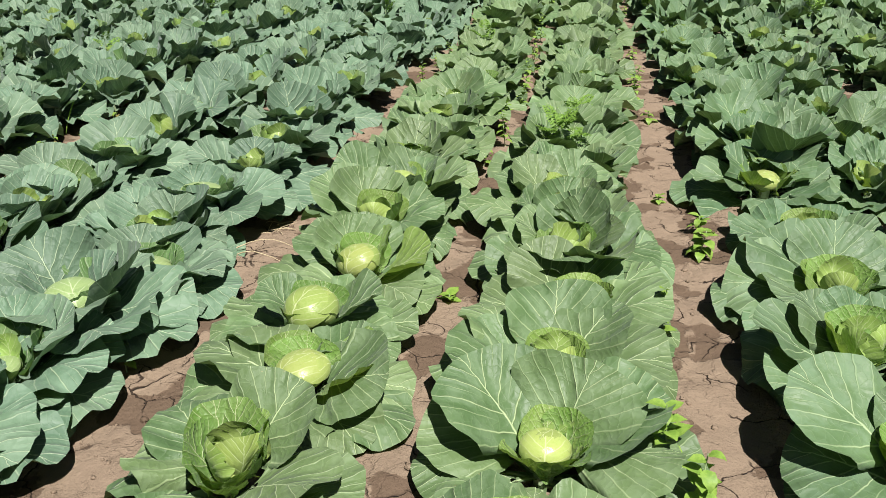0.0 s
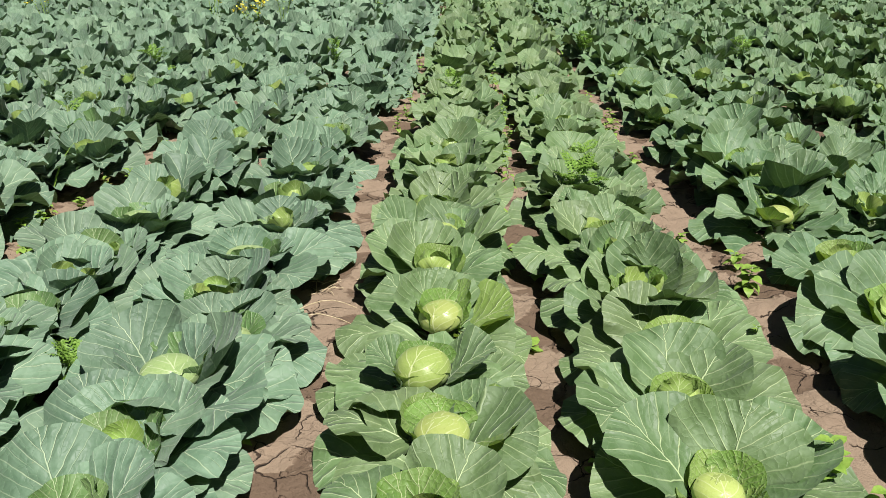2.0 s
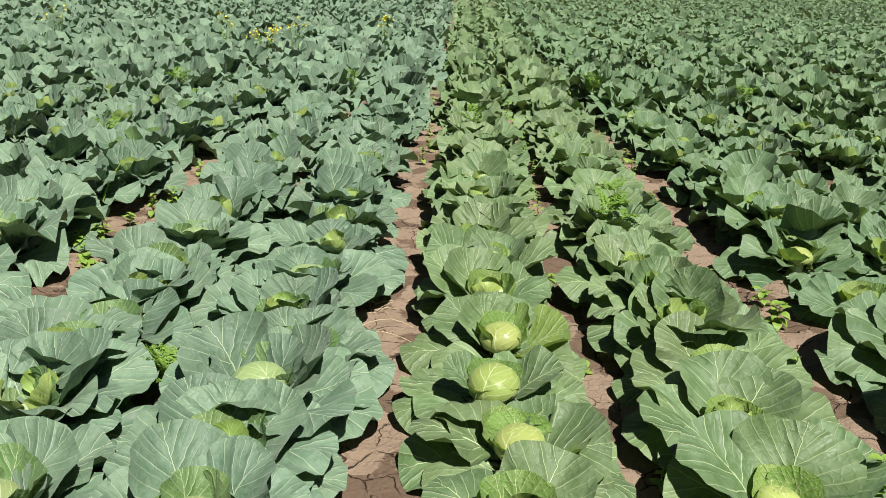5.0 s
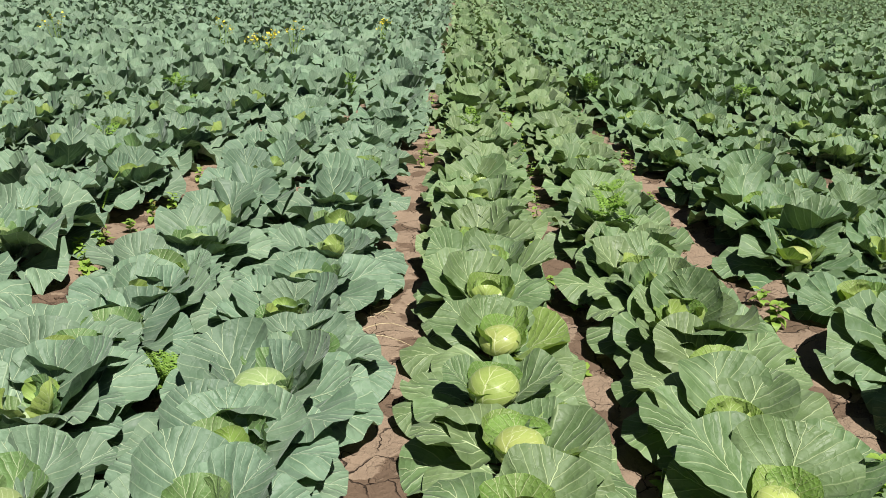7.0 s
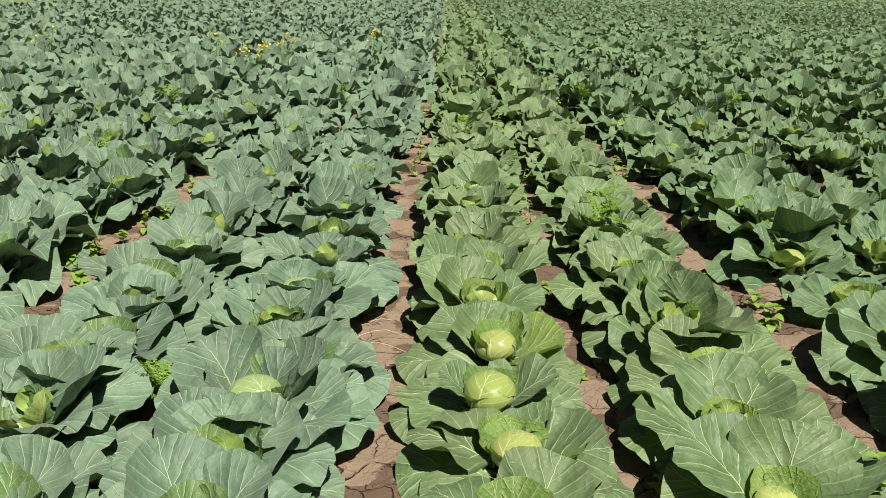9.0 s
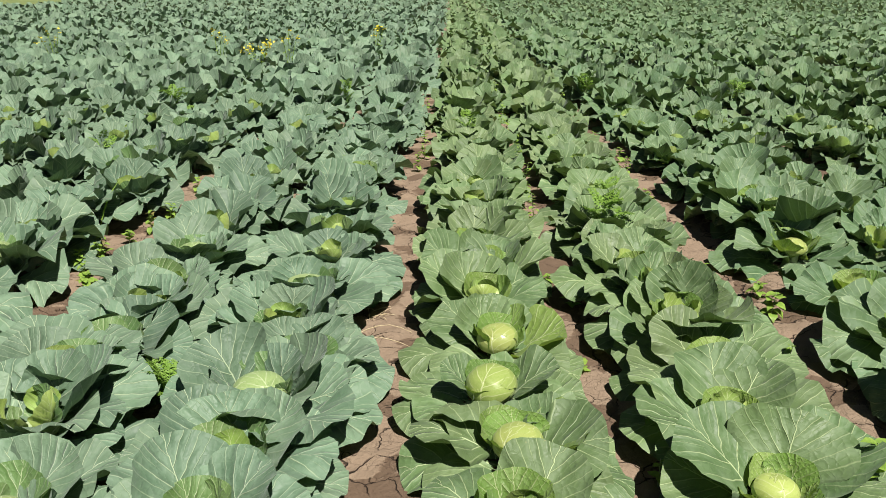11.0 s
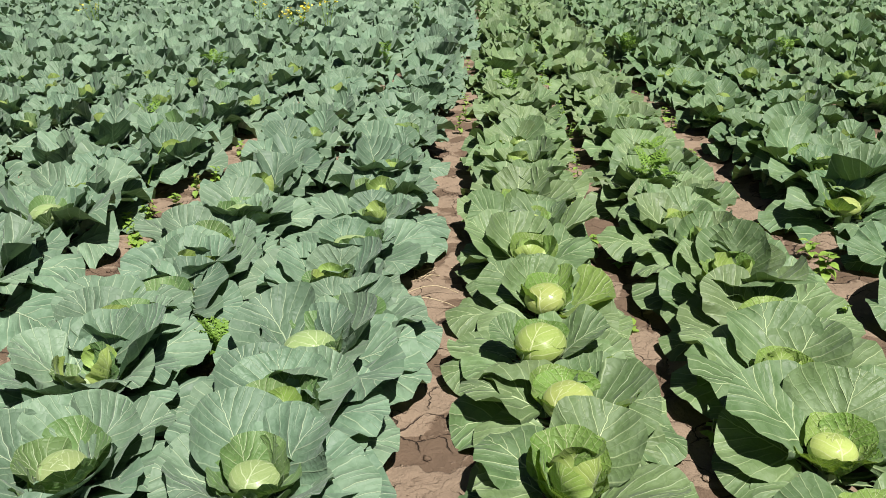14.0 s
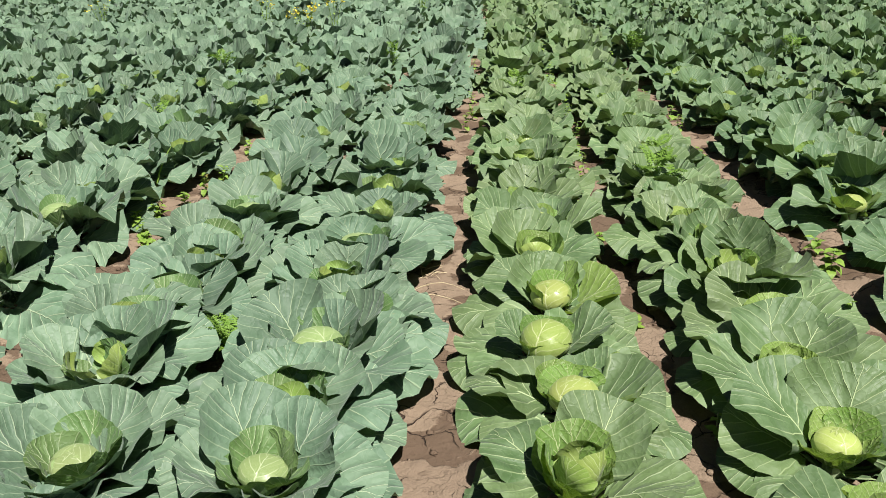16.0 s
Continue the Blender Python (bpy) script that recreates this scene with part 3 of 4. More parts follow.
# leaves of the plants that stand nearest
LYING = "l:n l:ne l:nw l:e l:w l:s l:se s:e/10 s:w/10 s:s/10 s:nw/16 s:ne/16 i:n/10 i:e i:w h:n h:s"
WRITTEN = {
    ("stretch_s", 1.12): LYING,
    ("stretch_l", 1.14): LYING,
    ("stretch_ll", 1.16): LYING,
    ("stretch_r", 1.36): LYING,
    ("stretch_c", 1.3): "l:n l:ne l:nw l:e*1.1 l:w*1.1 l:s l:se s:e/6 s:w/6 s:s/10 s:nw/12 s:ne/12 i:n*1.2/6 i:e*1.1 i:w*1.1 i:nw i:ne h:n*1.2 h:s*1.2 h:e",
    ("stretch_s", 1.48): "l:w*1.1 l:sw+15*1.1 l:se l:e-10*1.1 l:s s:w-20 s:e-25*1.1 s:nw s:s/12 u:ne+20*1.15/-8 i:n*1.3/-4 i:nw*1.35 i:ne*1.15 i:w*1.1 i:e-10*1.1 i:s*0.75/22 i:sw*0.8/8 i:se*0.7/12 h:n*1.3 h:sw*1.2 h:se*1.2",
    ("stretch_s", 1.91): "l:w+5*1.2 l:sw*1.1 l:se l:e-20*1.05 l:e+10 s:w-10*1.1 s:e-5*1.15/-4 s:nw s:s/18 i:n+5*1.05/-8 i:nw/4 s:ne i:e*1.8/24 i:sw*0.6",
    ("stretch_s", 2.2): "l:w+10 l:w-25 l:e-25*1.1 l:e+15 l:nw s:sw*1.15/12 s:se/12 u:e+10*0.95/4 u:w-10*0.8/-6 s:ne s:s/20 i:n/6 i:sw*0.6/6",
    ("stretch_s", 2.6): "l:w+5*1.15 l:w-30 l:e+20 l:e-30 l:sw s:nw*1.1 u:n+15*1.05 u:nw-10*0.95/-6 i:e*2.0/34 i:ne*1.3/8 i:n*1.1 s:e+30 s:s/24 s:se/12 i:w*0.9",
    ("stretch_s", 3.02): "l:w l:e l:sw l:se u:w-30*1.3 u:nw*1.2 s:w*1.2 s:e s:ne u:n s:s/12 i:e i:n h:s h:nw h:ne",
    ("stretch_c", 1.68): "l:w+12*0.9 l:sw*0.8 l:se*1.1 l:e*1.2 u:nw+8*1.25/-2 u:n-28*1.2/-2 u:ne-20*1.2/6 s:e*1.15 s:w-20 i:n+10*0.75/2 i:e-20*0.75/6 i:ne*0.75 i:sw*0.7/16 i:se*0.7/16 l:s*0.9",
    ("stretch_c", 2.08): "l:w*1.1 l:sw l:e*1.1 l:se s:w+25*1.3/-8 u:n+10*1.25 u:ne*1.2 s:nw*1.2 s:e*1.2 s:w s:s/14 i:n i:e h:n h:sw h:se",
    ("stretch_c", 2.42): "l:w l:sw l:e*1.1 l:se u:nw*1.2 u:n*1.1 s:ne*1.2 s:w*1.2 s:e*1.1 i:n i:e i:w h:n h:sw h:se s:s/14",
    ("stretch_l", 1.48): "l:w l:sw l:se*1.1 l:e l:s u:nw*1.2 u:n*1.15/8 u:ne*1.1 s:e-10*1.15 s:e+15 s:w s:nw*1.1 i:n*1.0/2 i:ne*0.8 i:nw*0.8 i:s*0.8/26 i:sw*0.8/14 i:se*0.75/14 u:sw*0.85/14 s:se*1.1/8 s:s/20 u:se*0.9/16",
    ("stretch_l", 1.78): "l:w*1.1 l:sw l:se l:e*1.15 l:s u:n+5*1.1 u:nw*1.2/6 u:ne-10*1.25/6 s:w*1.2 s:nw*1.2 s:e*1.2 s:ne*1.15 s:sw/6 s:se/6 s:s/12 s:s+20*0.9/24 s:se*0.9/20 s:sw*0.9/20 i:n*1.2 i:nw i:ne i:sw*0.9 i:s*0.8 h:n h:sw",
    ("stretch_l", 2.44): "l:w l:sw l:se l:e*1.1 u:n*1.25/8 u:nw*1.25/8 s:ne*1.25 s:w*1.1 s:e*1.1 i:n*1.1/10 i:nw*0.9 i:ne*0.9 s:s/24 s:se/6",
    ("stretch_ll", 1.52): "l:w l:sw l:se l:e*1.1 l:s u:n+15*1.25 u:nw*1.15 u:w s:w*1.2 u:ne*1.1/4 s:ne*1.2 s:e-15*1.2 s:se*1.1 s:sw u:s*0.9/16 u:se*0.9/12 i:n*1.1/2 i:w*0.9 i:s*0.8/24 i:se*0.75/14 i:sw*0.75/14 i:e/6",
    ("stretch_ll", 2.5): "l:w*1.1 l:sw l:se l:e u:n*1.2/6 u:nw*1.2/10 u:ne*1.2/10 s:w*1.15 s:e*1.15 s:se s:sw i:n*1.15 i:nw i:ne i:s*0.85",
    ("stretch_r", 1.75): "l:w+15 l:sw*0.9 l:se l:e s:nw+5*1.35/-10 u:n*1.15 s:w-10*1.1 s:ne s:e s:s/12 i:n i:e i:nw",
    ("stretch_r", 2.66): "l:w+5 l:sw l:se l:e s:nw*1.3/-8 s:w*1.2 u:n*1.15 s:ne*1.2 s:e s:s/10 s:sw i:n i:nw i:e h:n h:s",
    ("stretch_r", 3.8): "l:w*1.1 l:sw*1.1 l:se l:e*1.1 u:w-30*1.05/-10 u:n*1.1 u:ne-15*1.1 s:w+15*1.1 s:e*1.1/6 s:ne*1.1 i:nw*1.0 i:n*0.95 s:se/14 i:e*0.85 i:sw*0.75/4 l:s",
    ("stretch_r", 3.2): LYING,
    ("stretch_r", 2.24): "l:w*1.1 l:sw l:se l:e l:nw s:w*1.1/4 s:sw*1.1/12 u:nw*0.9/6 u:n*0.9/4 s:ne s:e s:s/16 i:n i:e*0.9 i:w*0.9 h:n h:sw h:se",
}
standing = []
for name, (kind, row_x, plants) in ROWS_NEAR.items():
    standing += [(kind, row_x + dx, y, size * (1.34 if (name, y) not in WRITTEN else 0.9 if kind == "blue" else 0.94) * (1.12 if kind == "deep" and y > 2.9 else 1), head * (1 if kind == "blue" else 1.06), WRITTEN.get((name, y), "")) for y, dx, size, head in plants]
ROW_X = [("blue", x) for x in (-1.52, -2.12)] + [("blue", -2.94 - 0.64 * k) for k in range(23)] + [("green", x) for x in (-0.75, -0.06)] + [("deep", 0.76 + 1.38 * (k // 2) + 0.62 * (k % 2)) for k in range(120)]
rng = random.Random(5)
others = []
for n, (kind, row_x) in enumerate(ROW_X):
    y = 5.22 + rng.uniform(-0.08, 0.08) if -2.3 < row_x < 1 else 0.9 + rng.uniform(0, 0.4)
    beside_path = -2.3 < row_x < 1
    while y < 130:
        far = y > 60
        if abs(row_x + 0.9) < 0.62 * (y + 0.9) + 1.3 and not (abs(row_x - 6.8) < 0.9 and abs(y - 16.7) < 0.45) and not (far and n % 2):
            size = rng.uniform(1.2, 1.36) if row_x == 0.76 else rng.uniform(1.17, 1.33) if beside_path or row_x == -2.94 else rng.uniform(1.0, 1.22)
            closing = min(1, max(0, (y - 5.5) / 2)) * {-2.94: 0.12, -2.12: -0.12}.get(row_x, 0)
            others.append((kind, row_x + closing + rng.gauss(0, 0.045 if beside_path else 0.085), y, size * (1.8 if far else 1), rng.choice((0, 0, 0, 0, 0, 0, 0.052)), ""))
        y += 0.37 * rng.uniform(0.86, 1.14) * (2 if far else 1)
others.sort(key=lambda p: p[2])
single = 246 - len(standing)
for n, (kind, x, y, size, head, text) in enumerate(standing + others[:single]):
    cabbage(kind, x, y, size, head, 100 + n, y < 3.6 and -2.6 < x < 1.2, text)


def far_rows(name, kind, plants, label):
    """All the plants of one sort further off, joined: fewer and coarser leaves with distance."""
    grades = []
    for nu, nv, rings in ((4, 9, {"low": 7, "spread": 9, "upright": 8, "inner": 3}), (3, 7, {"low": 4, "spread": 5, "upright": 5}), (2, 5, {"low": 1, "spread": 3, "upright": 2})):
        made = []
        for n in range(7):
            g = random.Random(f"{kind}{nu}{n}")
            pts, faces, uvs = [], [], []
            for ring, count in rings.items():
                length, width, e0, e1, cup, ruffle, bare, roll = RINGS[ring]
                for c in range(count):
                    p, f, w = blade(g, length * g.uniform(0.55, 0.85), width * g.uniform(0.55, 0.85), e0 - 4 + g.uniform(-14, 14), e1 - 4 + g.uniform(-20, 20), cup * g.uniform(0.6, 1.4), ruffle * 1.2, nu, nv, bare, roll=roll * g.uniform(-0.5, 1.4))
                    az, tilt = c * 6.283 / count + g.uniform(-0.4, 0.4) + len(ring), g.uniform(-0.38, 0.38)
                    tilt += radians(ROLL[ring]) * math.cos(az)
                    m = Matrix.Rotation(az, 4, "Z") @ Matrix.Rotation(tilt, 4, "X") @ Matrix.Rotation(-radians(TO_SUN[ring] * 1.5) * math.sin(az), 4, "Y")
                    k = len(pts)
                    foot = Vector((math.cos(az), math.sin(az), 0)) * g.uniform(0.0, 0.1) + Vector((g.uniform(-0.03, 0.03), g.uniform(-0.03, 0.03), FOOT[ring] + g.uniform(-0.02, 0.03)))
                    pts += [tuple(m @ Vector(a) + foot) for a in p]
                    faces += [tuple(i + k for i in face) for face in f]
                    uvs += w
            made.append((np.array(pts), np.array(faces), np.array(uvs)))
        grades.append(made)
    g = random.Random(name)
    vs, fs, ws, base = [], [], [], 0
    paler = []
    for sort, x, y, size, head, _ in plants:
        pts, faces, uvs = g.choice(grades[0 if y < 15 else 1 if y < 28 else 2])
        a, mirror = g.uniform(-0.9, 0.9), g.choice((1, -1))
        turn = np.array([[mirror * math.cos(a), mirror * math.sin(a), 0], [-math.sin(a), math.cos(a), 0], [0, 0, g.uniform(0.9, 1.2) * (0.6 if y > 60 else 1) * (1.2 if kind == "blue" else 1.1)]])
        vs.append(pts @ turn * size * 1.06 + (x, y, 0))
        fs.append(faces + base)
        paler += [int(sort != kind)] * len(faces)
        ws.append(uvs)
        base += len(pts)
    me = mesh_of(name, np.concatenate(vs).tolist(), np.concatenate(fs).tolist(), LEAF[kind + "_far"], np.concatenate(ws))
    if any(paler):
        me.materials.append(LEAF["green_far"])
        me.polygons.foreach_set("material_index", paler)
    return tagged(new(name, me), label, "cabbages", kind="stuff")


far_rows("blue_green_cabbage_rows", "blue", [p for p in others[single:] if p[0] == "blue"], "dense rows of blue-green cabbages stretching into the distance")
far_rows("green_cabbage_rows", "deep", [p for p in others[single:] if p[0] != "blue"], "dense rows of green cabbages stretching into the distance")

# ---- weeds, straw and clods ----
def small_blade(length, width, bend, nu=5, nv=3, serrate=0.0, seed=0):
    """A small pointed leaf along +x."""
    pts = []
    for i in range(nu):
        u = i / (nu - 1)
        w = width * 0.5 * math.sin(math.pi * min(1, u ** 0.75 + 0.02)) + 0.001
        w *= 1 + serrate * ((i % 2) - 0.5)
        for j in range(nv):
            v = 2 * j / (nv - 1) - 1
            pts.append((length * u * math.cos(bend * u), v * w, -length * u * math.sin(bend * u) * 0.6 + 0.25 * abs(v) * w))
    return pts, grid_faces(nu, nv)


def tube(points, radius, sides=5):
    pts = []
    for i, p in enumerate(points):
        a, b = Vector(points[max(0, i - 1)]), Vector(points[min(len(points) - 1, i + 1)])
        q = (b - a).to_track_quat("Z", "Y")
        r = radius * (1 - 0.5 * i / (len(points) - 1))
        for j in range(sides):
            t = 2 * math.pi * j / sides
            pts.append(tuple(Vector(p) + q @ Vector((r * math.cos(t), r * math.sin(t), 0))))
    return pts, grid_faces(len(points), sides, True)


def ground_at(x, y):
    return float(ground_height(np.array([x]), np.array([y]))[0])


WEED_LEAF = [mesh_of("leaf", *small_blade(0.055, w, b, 6, 3, 0.12), WEED) for w, b in ((0.036, 0.5), (0.03, 0.9), (0.042, 0.3))]
RED_LEAF = [mesh_of("leaf", *small_blade(0.05, w, b, 6, 3, 0.1), RED_WEED) for w, b in ((0.02, 0.5), (0.026, 0.9))]


def leafy_weed(x, y, height, leaves, spread, seed, kinds=None, z=None, label="small bright green leafy weed growing in bare soil"):
    rng = random.Random(seed)
    root = tagged(new("weed"), label, "weed", "weeds between the rows")
    root.matrix_basis = pose(x, y, (ground_at(x, y) if z is None else z) - 0.004)
    lean = (rng.uniform(-0.2, 0.2), rng.uniform(-0.2, 0.2))
    pts, faces = tube([(lean[0] * height * k / 4, lean[1] * height * k / 4, height * k / 4) for k in range(5)], 0.003)
    part("stem", mesh_of("stem", pts, faces, STALK), root)
    for n in range(leaves):
        f = 0.15 + 0.85 * (n + 0.5) / leaves
        k = spread * rng.uniform(0.75, 1.25) * (1.15 - 0.45 * f)
        m = pose(lean[0] * height * f, lean[1] * height * f, height * f, 0, rng.uniform(-40, 10), n * 137.5 + rng.uniform(-20, 20)) @ Matrix.Diagonal((k, k, k, 1))
        part("leaf", rng.choice(kinds or WEED_LEAF), root, m)
    return root


def frond(seed, length=0.2):
    """A feathery leaf: a rib with lobed pinnae on both sides."""
    rng = random.Random(seed)
    pts, faces = tube([(length * k / 5, 0, 0.05 * math.sin(k / 5 * 2.2)) for k in range(6)], 0.002, 4)
    for n in range(9):
        u = 0.18 + 0.8 * n / 9
        size = length * 0.34 * math.sin(math.pi * (0.25 + 0.68 * u))
        for side in (1, -1):
            for k in range(4):
                p, f = small_blade(size * (0.9 - 0.16 * k), size * 0.22, 0.3, 3, 3)
                spot = Vector((length * u, 0, 0.05 * math.sin(u * 2.2))) + Matrix.Rotation(side * 0.95, 3, "Z") @ Vector((size * 0.26 * k, 0, 0))
                turn = Matrix.Rotation(side * (0.95 + (0.7 if k % 2 else -0.5) * (k > 0)), 3, "Z") @ Matrix.Rotation(rng.uniform(-0.4, 0.3), 3, "Y")
                b = len(pts)
                pts += [tuple(spot + turn @ Vector(a)) for a in p]
                faces += [tuple(i + b for i in g) for g in f]
                # each lobe grows from the rib or from its pinna
                first = b if k == 0 else first
                faces.append((b, b + 2, 4 * round(u * 5) if k == 0 else first + 4))
    return pts, faces


FRONDS = [mesh_of("frond", *frond(n), FERN) for n in range(4)]


def feathery_weed(x, y, height, fronds, size, seed):
    rng = random.Random(seed)
    root = tagged(new("feathery_weed"), "bright green feathery weed with finely cut leaves among cabbages", "weed", "feathery weeds")
    root.matrix_basis = pose(x, y, ground_at(x, y) - 0.004)
    pts, faces = tube([(0, 0, height * k / 4) for k in range(5)], 0.004)
    part("stem", mesh_of("stem", pts, faces, STALK), root)
    for n in range(fronds):
        f = 0.35 + 0.65 * (n + 0.5) / fronds
        k = size * rng.uniform(0.8, 1.2) * (1.2 - 0.4 * f)
        part("frond", rng.choice(FRONDS), root, pose(0, 0, height * f, rng.uniform(-15, 15), rng.uniform(-50, -5), n * 137.5) @ Matrix.Diagonal((k, k, k, 1)))
    return root


def petals(seed):
    pts, faces = [], []
    for n in range(4):
        p, f = small_blade(0.013, 0.014, 0.4, 3, 3)
        m = Matrix.Rotation(n * math.pi / 2, 3, "Z") @ Matrix.Rotation(-0.3, 3, "Y")
        b = len(pts)
        pts += [tuple(m @ Vector(a)) for a in p]
        faces += [tuple(i + b for i in g) for g in f]
    return pts, faces


BLOSSOM = mesh_of("blossom", *petals(0), PETAL)


def flowering_weed(x, y, height, stems, blooms, wide, seed):
    rng = random.Random(seed)
    root = tagged(new("yellow_flowering_weed"), "tall weed with yellow blossoms rising above the cabbages", "flower", "yellow flowering weeds")
    root.matrix_basis = pose(x, y, -0.01)
    for s in range(stems):
        dx, dy, h = rng.uniform(-wide, wide), rng.uniform(-0.1, 0.1), height * rng.uniform(0.8, 1.05)
        line = [(dx * (k / 5) ** 1.5, dy * k / 5, h * k / 5) for k in range(6)]
        pts, faces = tube(line, 0.006)
        stem_part = part("stem", mesh_of("stem", pts, faces, WEED), root)
        for n in range(7):
            f = rng.uniform(0.3, 0.85)
            k = rng.uniform(1.0, 2.0) * (1.2 - f)
            part("leaf", rng.choice(WEED_LEAF), stem_part, pose(dx * f ** 1.5, dy * f, h * f, 0, rng.uniform(-30, 20), rng.uniform(0, 360)) @ Matrix.Diagonal((k, k, k, 1)))
        for n in range(blooms):
            k = rng.uniform(0.9, 1.6)
            m = pose(dx + rng.gauss(0, 0.03), dy + rng.gauss(0, 0.03), h - rng.uniform(-0.02, 0.09), rng.uniform(-50, 50), rng.uniform(-50, 50), rng.uniform(0, 360))
            part("blossom", BLOSSOM, stem_part, m @ Matrix.Diagonal((k, k, k, 1)))
    return root


leafy_weed(0.49, 3.36, 0.08, 10, 1.0, 1)
leafy_weed(0.46, 3.12, 0.12, 18, 1.2, 2)
leafy_weed(0.35, 3.76, 0.05, 8, 0.8, 3)
LIME = "lime green upright weed leaning over the row's edge"
leafy_weed(0.25, 1.75, 0.22, 18, 1.2, 4, label=LIME)
leafy_weed(0.3, 1.58, 0.19, 14, 1.2, 5, label=LIME)
leafy_weed(0.26, 2.42, 0.18, 8, 1.1, 6, label=LIME)
leafy_weed(-0.93, 1.62, 0.1, 10, 0.8, 7)
leafy_weed(-1.27, 1.98, 0.13, 4, 1.0, 8)
leafy_weed(-0.3, 1.86, 0.1, 6, 0.8, 9)
for n, (x, y, h, count) in enumerate(((-0.5, 4.2, 0.1, 10), (-0.42, 4.5, 0.14, 14), (-0.48, 4.85, 0.12, 16), (-0.42, 5.42, 0.14, 14), (-0.43, 5.9, 0.16, 18), (-0.4, 6.4, 0.14, 14), (-0.46, 7.0, 0.16, 18), (-0.45, 7.8, 0.18, 18),
                                      (-0.42, 8.6, 0.16, 16), (-0.44, 9.5, 0.18, 16), (-1.16, 5.95, 0.1, 14), (-1.12, 6.4, 0.09, 12), (-1.14, 7.1, 0.08, 10), (-1.18, 8.9, 0.1, 10))):
    leafy_weed(x, y, h * 1.45, count, 1.0, 20 + n)
for n, (x, y, h, count) in enumerate(((-2.66, 3.75, 0.13, 16), (-2.6, 3.42, 0.06, 12), (-2.68, 3.6, 0.08, 12), (-2.6, 4.32, 0.14, 16), (-2.64, 4.1, 0.08, 10), (-2.58, 6.5, 0.12, 14), (-2.62, 5.3, 0.1, 12), (-2.68, 2.6, 0.08, 8), (-2.74, 3.7, 0.1, 18), (-2.7, 3.9, 0.12, 16), (-2.78, 3.85, 0.14, 14), (-2.62, 3.5, 0.05, 12), (-2.58, 4.6, 0.12, 14))):
    leafy_weed(x, y, h, count, 0.9, 50 + n, WEED_LEAF + RED_LEAF if n % 2 else None, label="low straggling weed on the bare path between rows")
for n, (x, y, h, count) in enumerate(((0.3, 5.95, 0.2, 18), (0.3, 5.5, 0.22, 22), (0.38, 5.2, 0.08, 8), (0.34, 7.2, 0.1, 10), (0.3, 9.4, 0.14, 12), (-0.42, 2.62, 0.03, 5), (-0.36, 3.3, 0.05, 7), (-0.45, 3.55, 0.05, 6))):
    leafy_weed(x, y, h, count, 1.1, 70 + n)
feathery_weed(-1.83, 2.25, 0.1, 10, 0.7, 1)
feathery_weed(-0.06, 4.4, 0.24, 9, 0.75, 2)
feathery_weed(-0.12, 4.0, 0.25, 11, 0.85, 3)
feathery_weed(-0.78, 6.5, 0.28, 7, 0.7, 4)
feathery_weed(-3.5, 7.7, 0.34, 9, 0.9, 5)
feathery_weed(-3.35, 5.6, 0.3, 6, 0.7, 6)
feathery_weed(0.55, 9.2, 0.32, 8, 0.9, 7)
feathery_weed(2.0, 8.6, 0.34, 8, 0.9, 8)
feathery_weed(-2.0, 8.4, 0.34, 7, 0.8, 9)
flowering_weed(-6.5, 11.95, 0.68, 4, 7, 0.16, 1)
flowering_weed(-4.2, 12.0, 0.66, 3, 9, 0.1, 2)
flowering_weed(-3.5, 11.45, 0.55, 6, 14, 0.22, 3)
flowering_weed(-3.15, 11.65, 0.66, 3, 9, 0.12, 4)
flowering_weed(-2.14, 13.9, 0.62, 4, 7, 0.14, 5)

# a long grass-like blade beside the left path
pts, faces = small_blade(0.36, 0.012, 0.5, 9, 3)
onion = tagged(new("grass_blade", mesh_of("grass_blade", pts, faces, WEED)), "long narrow green grass blade among cabbages", "grass")
onion.matrix_basis = pose(-2.86, 4.25, 0.02, 0, -75, 60)

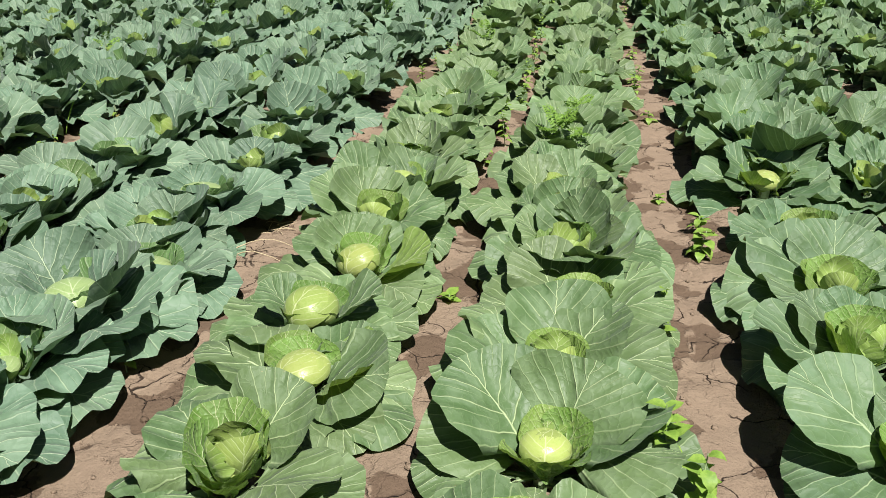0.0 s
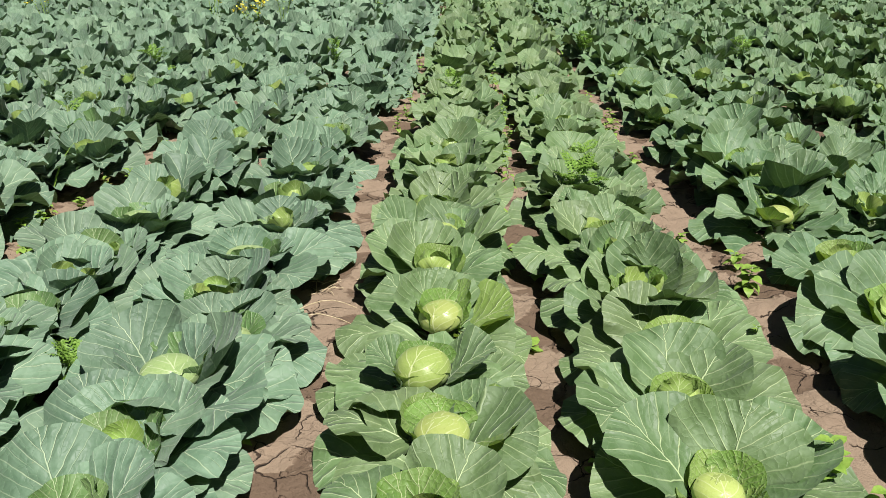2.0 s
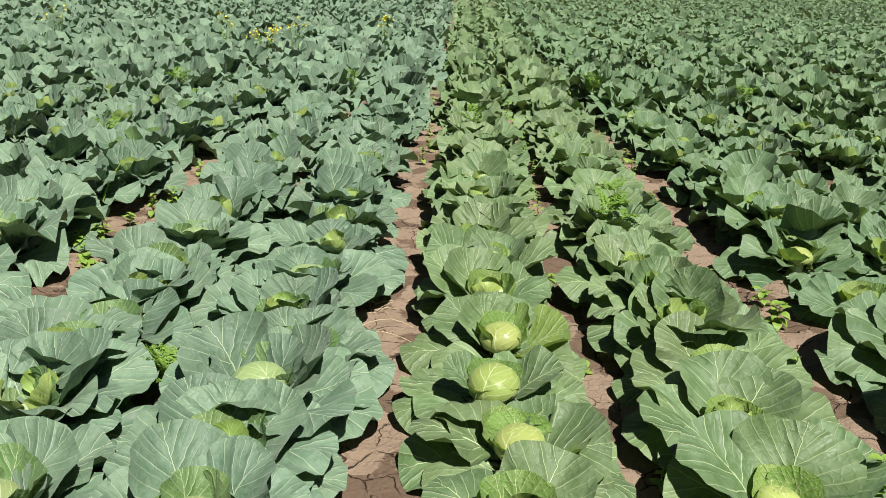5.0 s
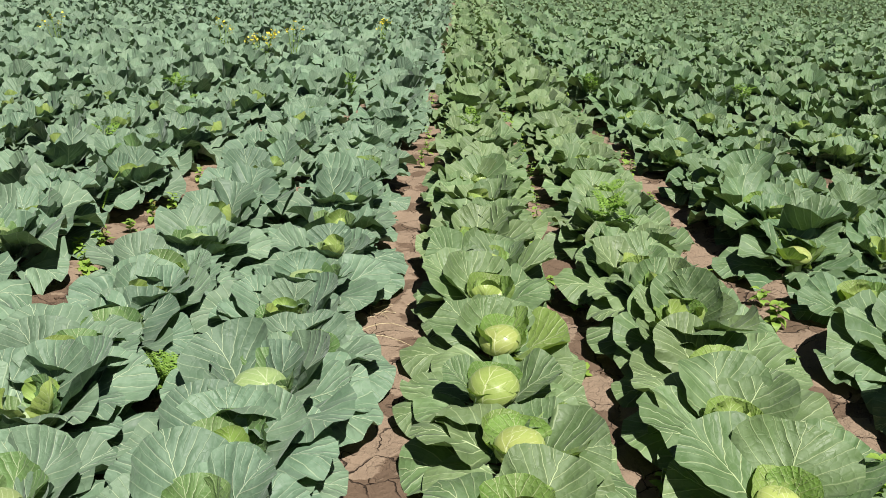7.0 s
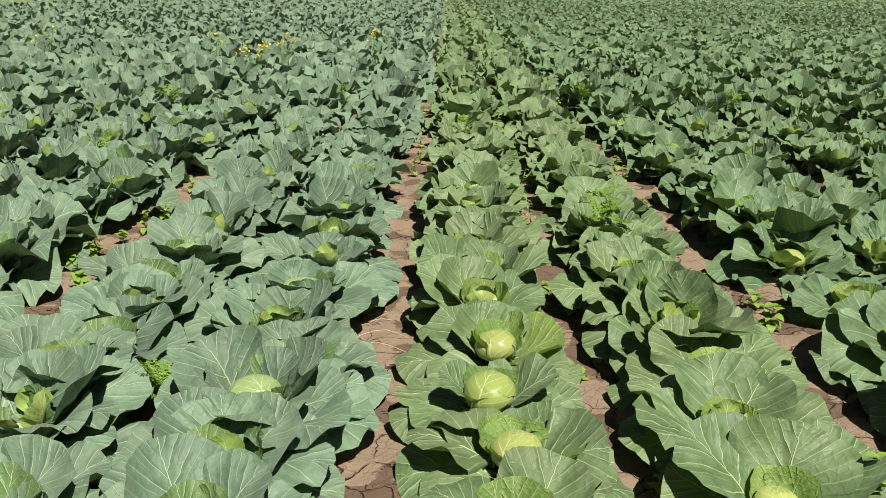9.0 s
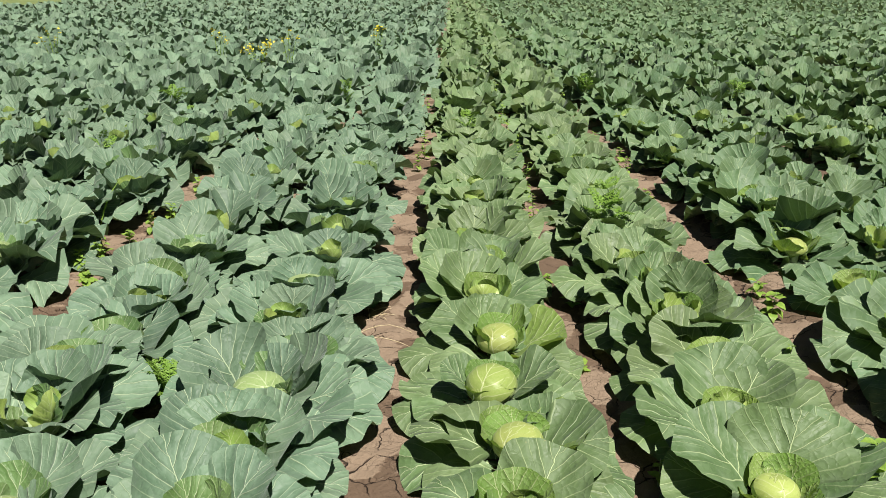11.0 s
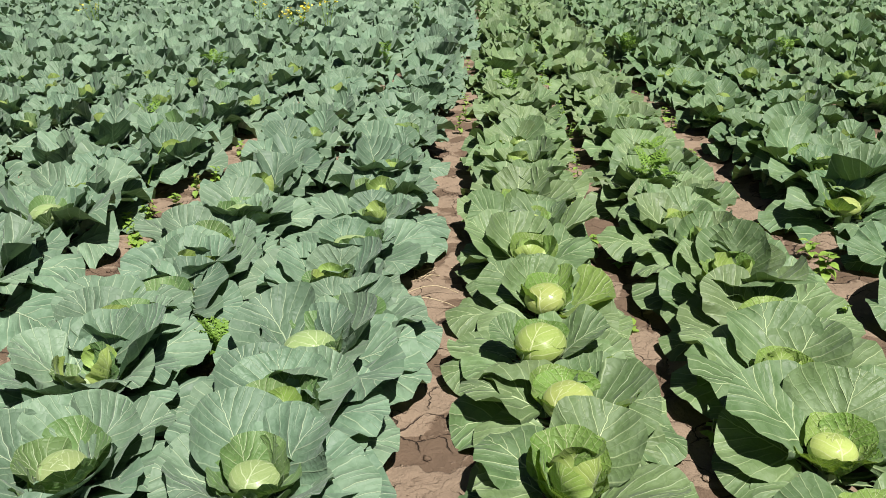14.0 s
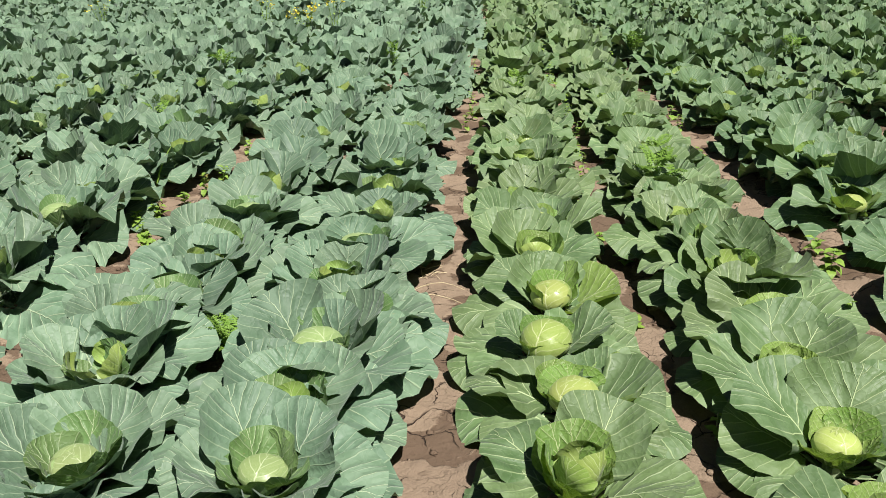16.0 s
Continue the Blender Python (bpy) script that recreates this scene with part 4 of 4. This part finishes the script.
# fallen straw and thin dead stems
rng = random.Random(12)
for n in range(9):
    x, y, a = -1.19 + rng.uniform(-0.06, 0.09), 3.1 + rng.uniform(-0.09, 0.12), rng.uniform(0, 6.28)
    length = rng.uniform(0.05, 0.14)
    z = ground_at(x, y)
    line = [(x + math.cos(a) * length * k / 3, y + math.sin(a) * length * k / 3, z + 0.006 + 0.008 * math.sin(k)) for k in range(4)]
    tagged(new("straw", mesh_of("straw", *tube(line, 0.0018, 4), STRAW)), "thin dry straw stalk lying on cracked soil", "straw", "fallen straw")
for n, (x, y, dx, dy) in enumerate(((-1.32, 2.84, 0.26, 0.06), (-1.3, 2.76, 0.24, 0.0))):
    line = [(x + dx * k / 6, y + dy * k / 6, 0.05 * math.sin(k / 6 * 3.1) + ground_at(x + dx * k / 6, y) + 0.004) for k in range(7)]
    tagged(new("dead_stem", mesh_of("dead_stem", *tube(line, 0.0028, 5), STRAW)), "thin bent stem lying across the bare path", "stem", "fallen straw")

# loose clods on the paths
vs, fs = [], []
rng = random.Random(31)
for n in range(700):
    c = rng.choice(PATHS)
    x, y = c + rng.gauss(0, 0.1), 1.2 + 6 * rng.random() ** 1.4
    r = 0.003 + 0.011 * rng.random() ** 3
    z = ground_at(x, y)
    b = len(vs)
    for i, (px, py, pz) in enumerate(((1, 0, 0), (0, 1, 0), (-1, 0, 0), (0, -1, 0), (0.7, 0.7, 0.5), (-0.7, 0.7, 0.5), (-0.7, -0.7, 0.5), (0.7, -0.7, 0.5), (0, 0, 0.9), (0, 0, -0.6))):
        k = r * rng.uniform(0.7, 1.2)
        vs.append((x + px * k, y + py * k, z + pz * k * 0.8))
    fs += [tuple(b + i for i in f) for f in ((0, 4, 7), (0, 1, 4), (1, 5, 4), (1, 2, 5), (2, 6, 5), (2, 3, 6), (3, 7, 6), (3, 0, 7), (4, 5, 8), (5, 6, 8), (6, 7, 8), (7, 4, 8), (1, 0, 9), (2, 1, 9), (3, 2, 9), (0, 3, 9))]
tagged(new("soil_clods", mesh_of("soil_clods", vs, fs, SOIL)), "small dry soil clods scattered on the paths", "clods", kind="stuff")
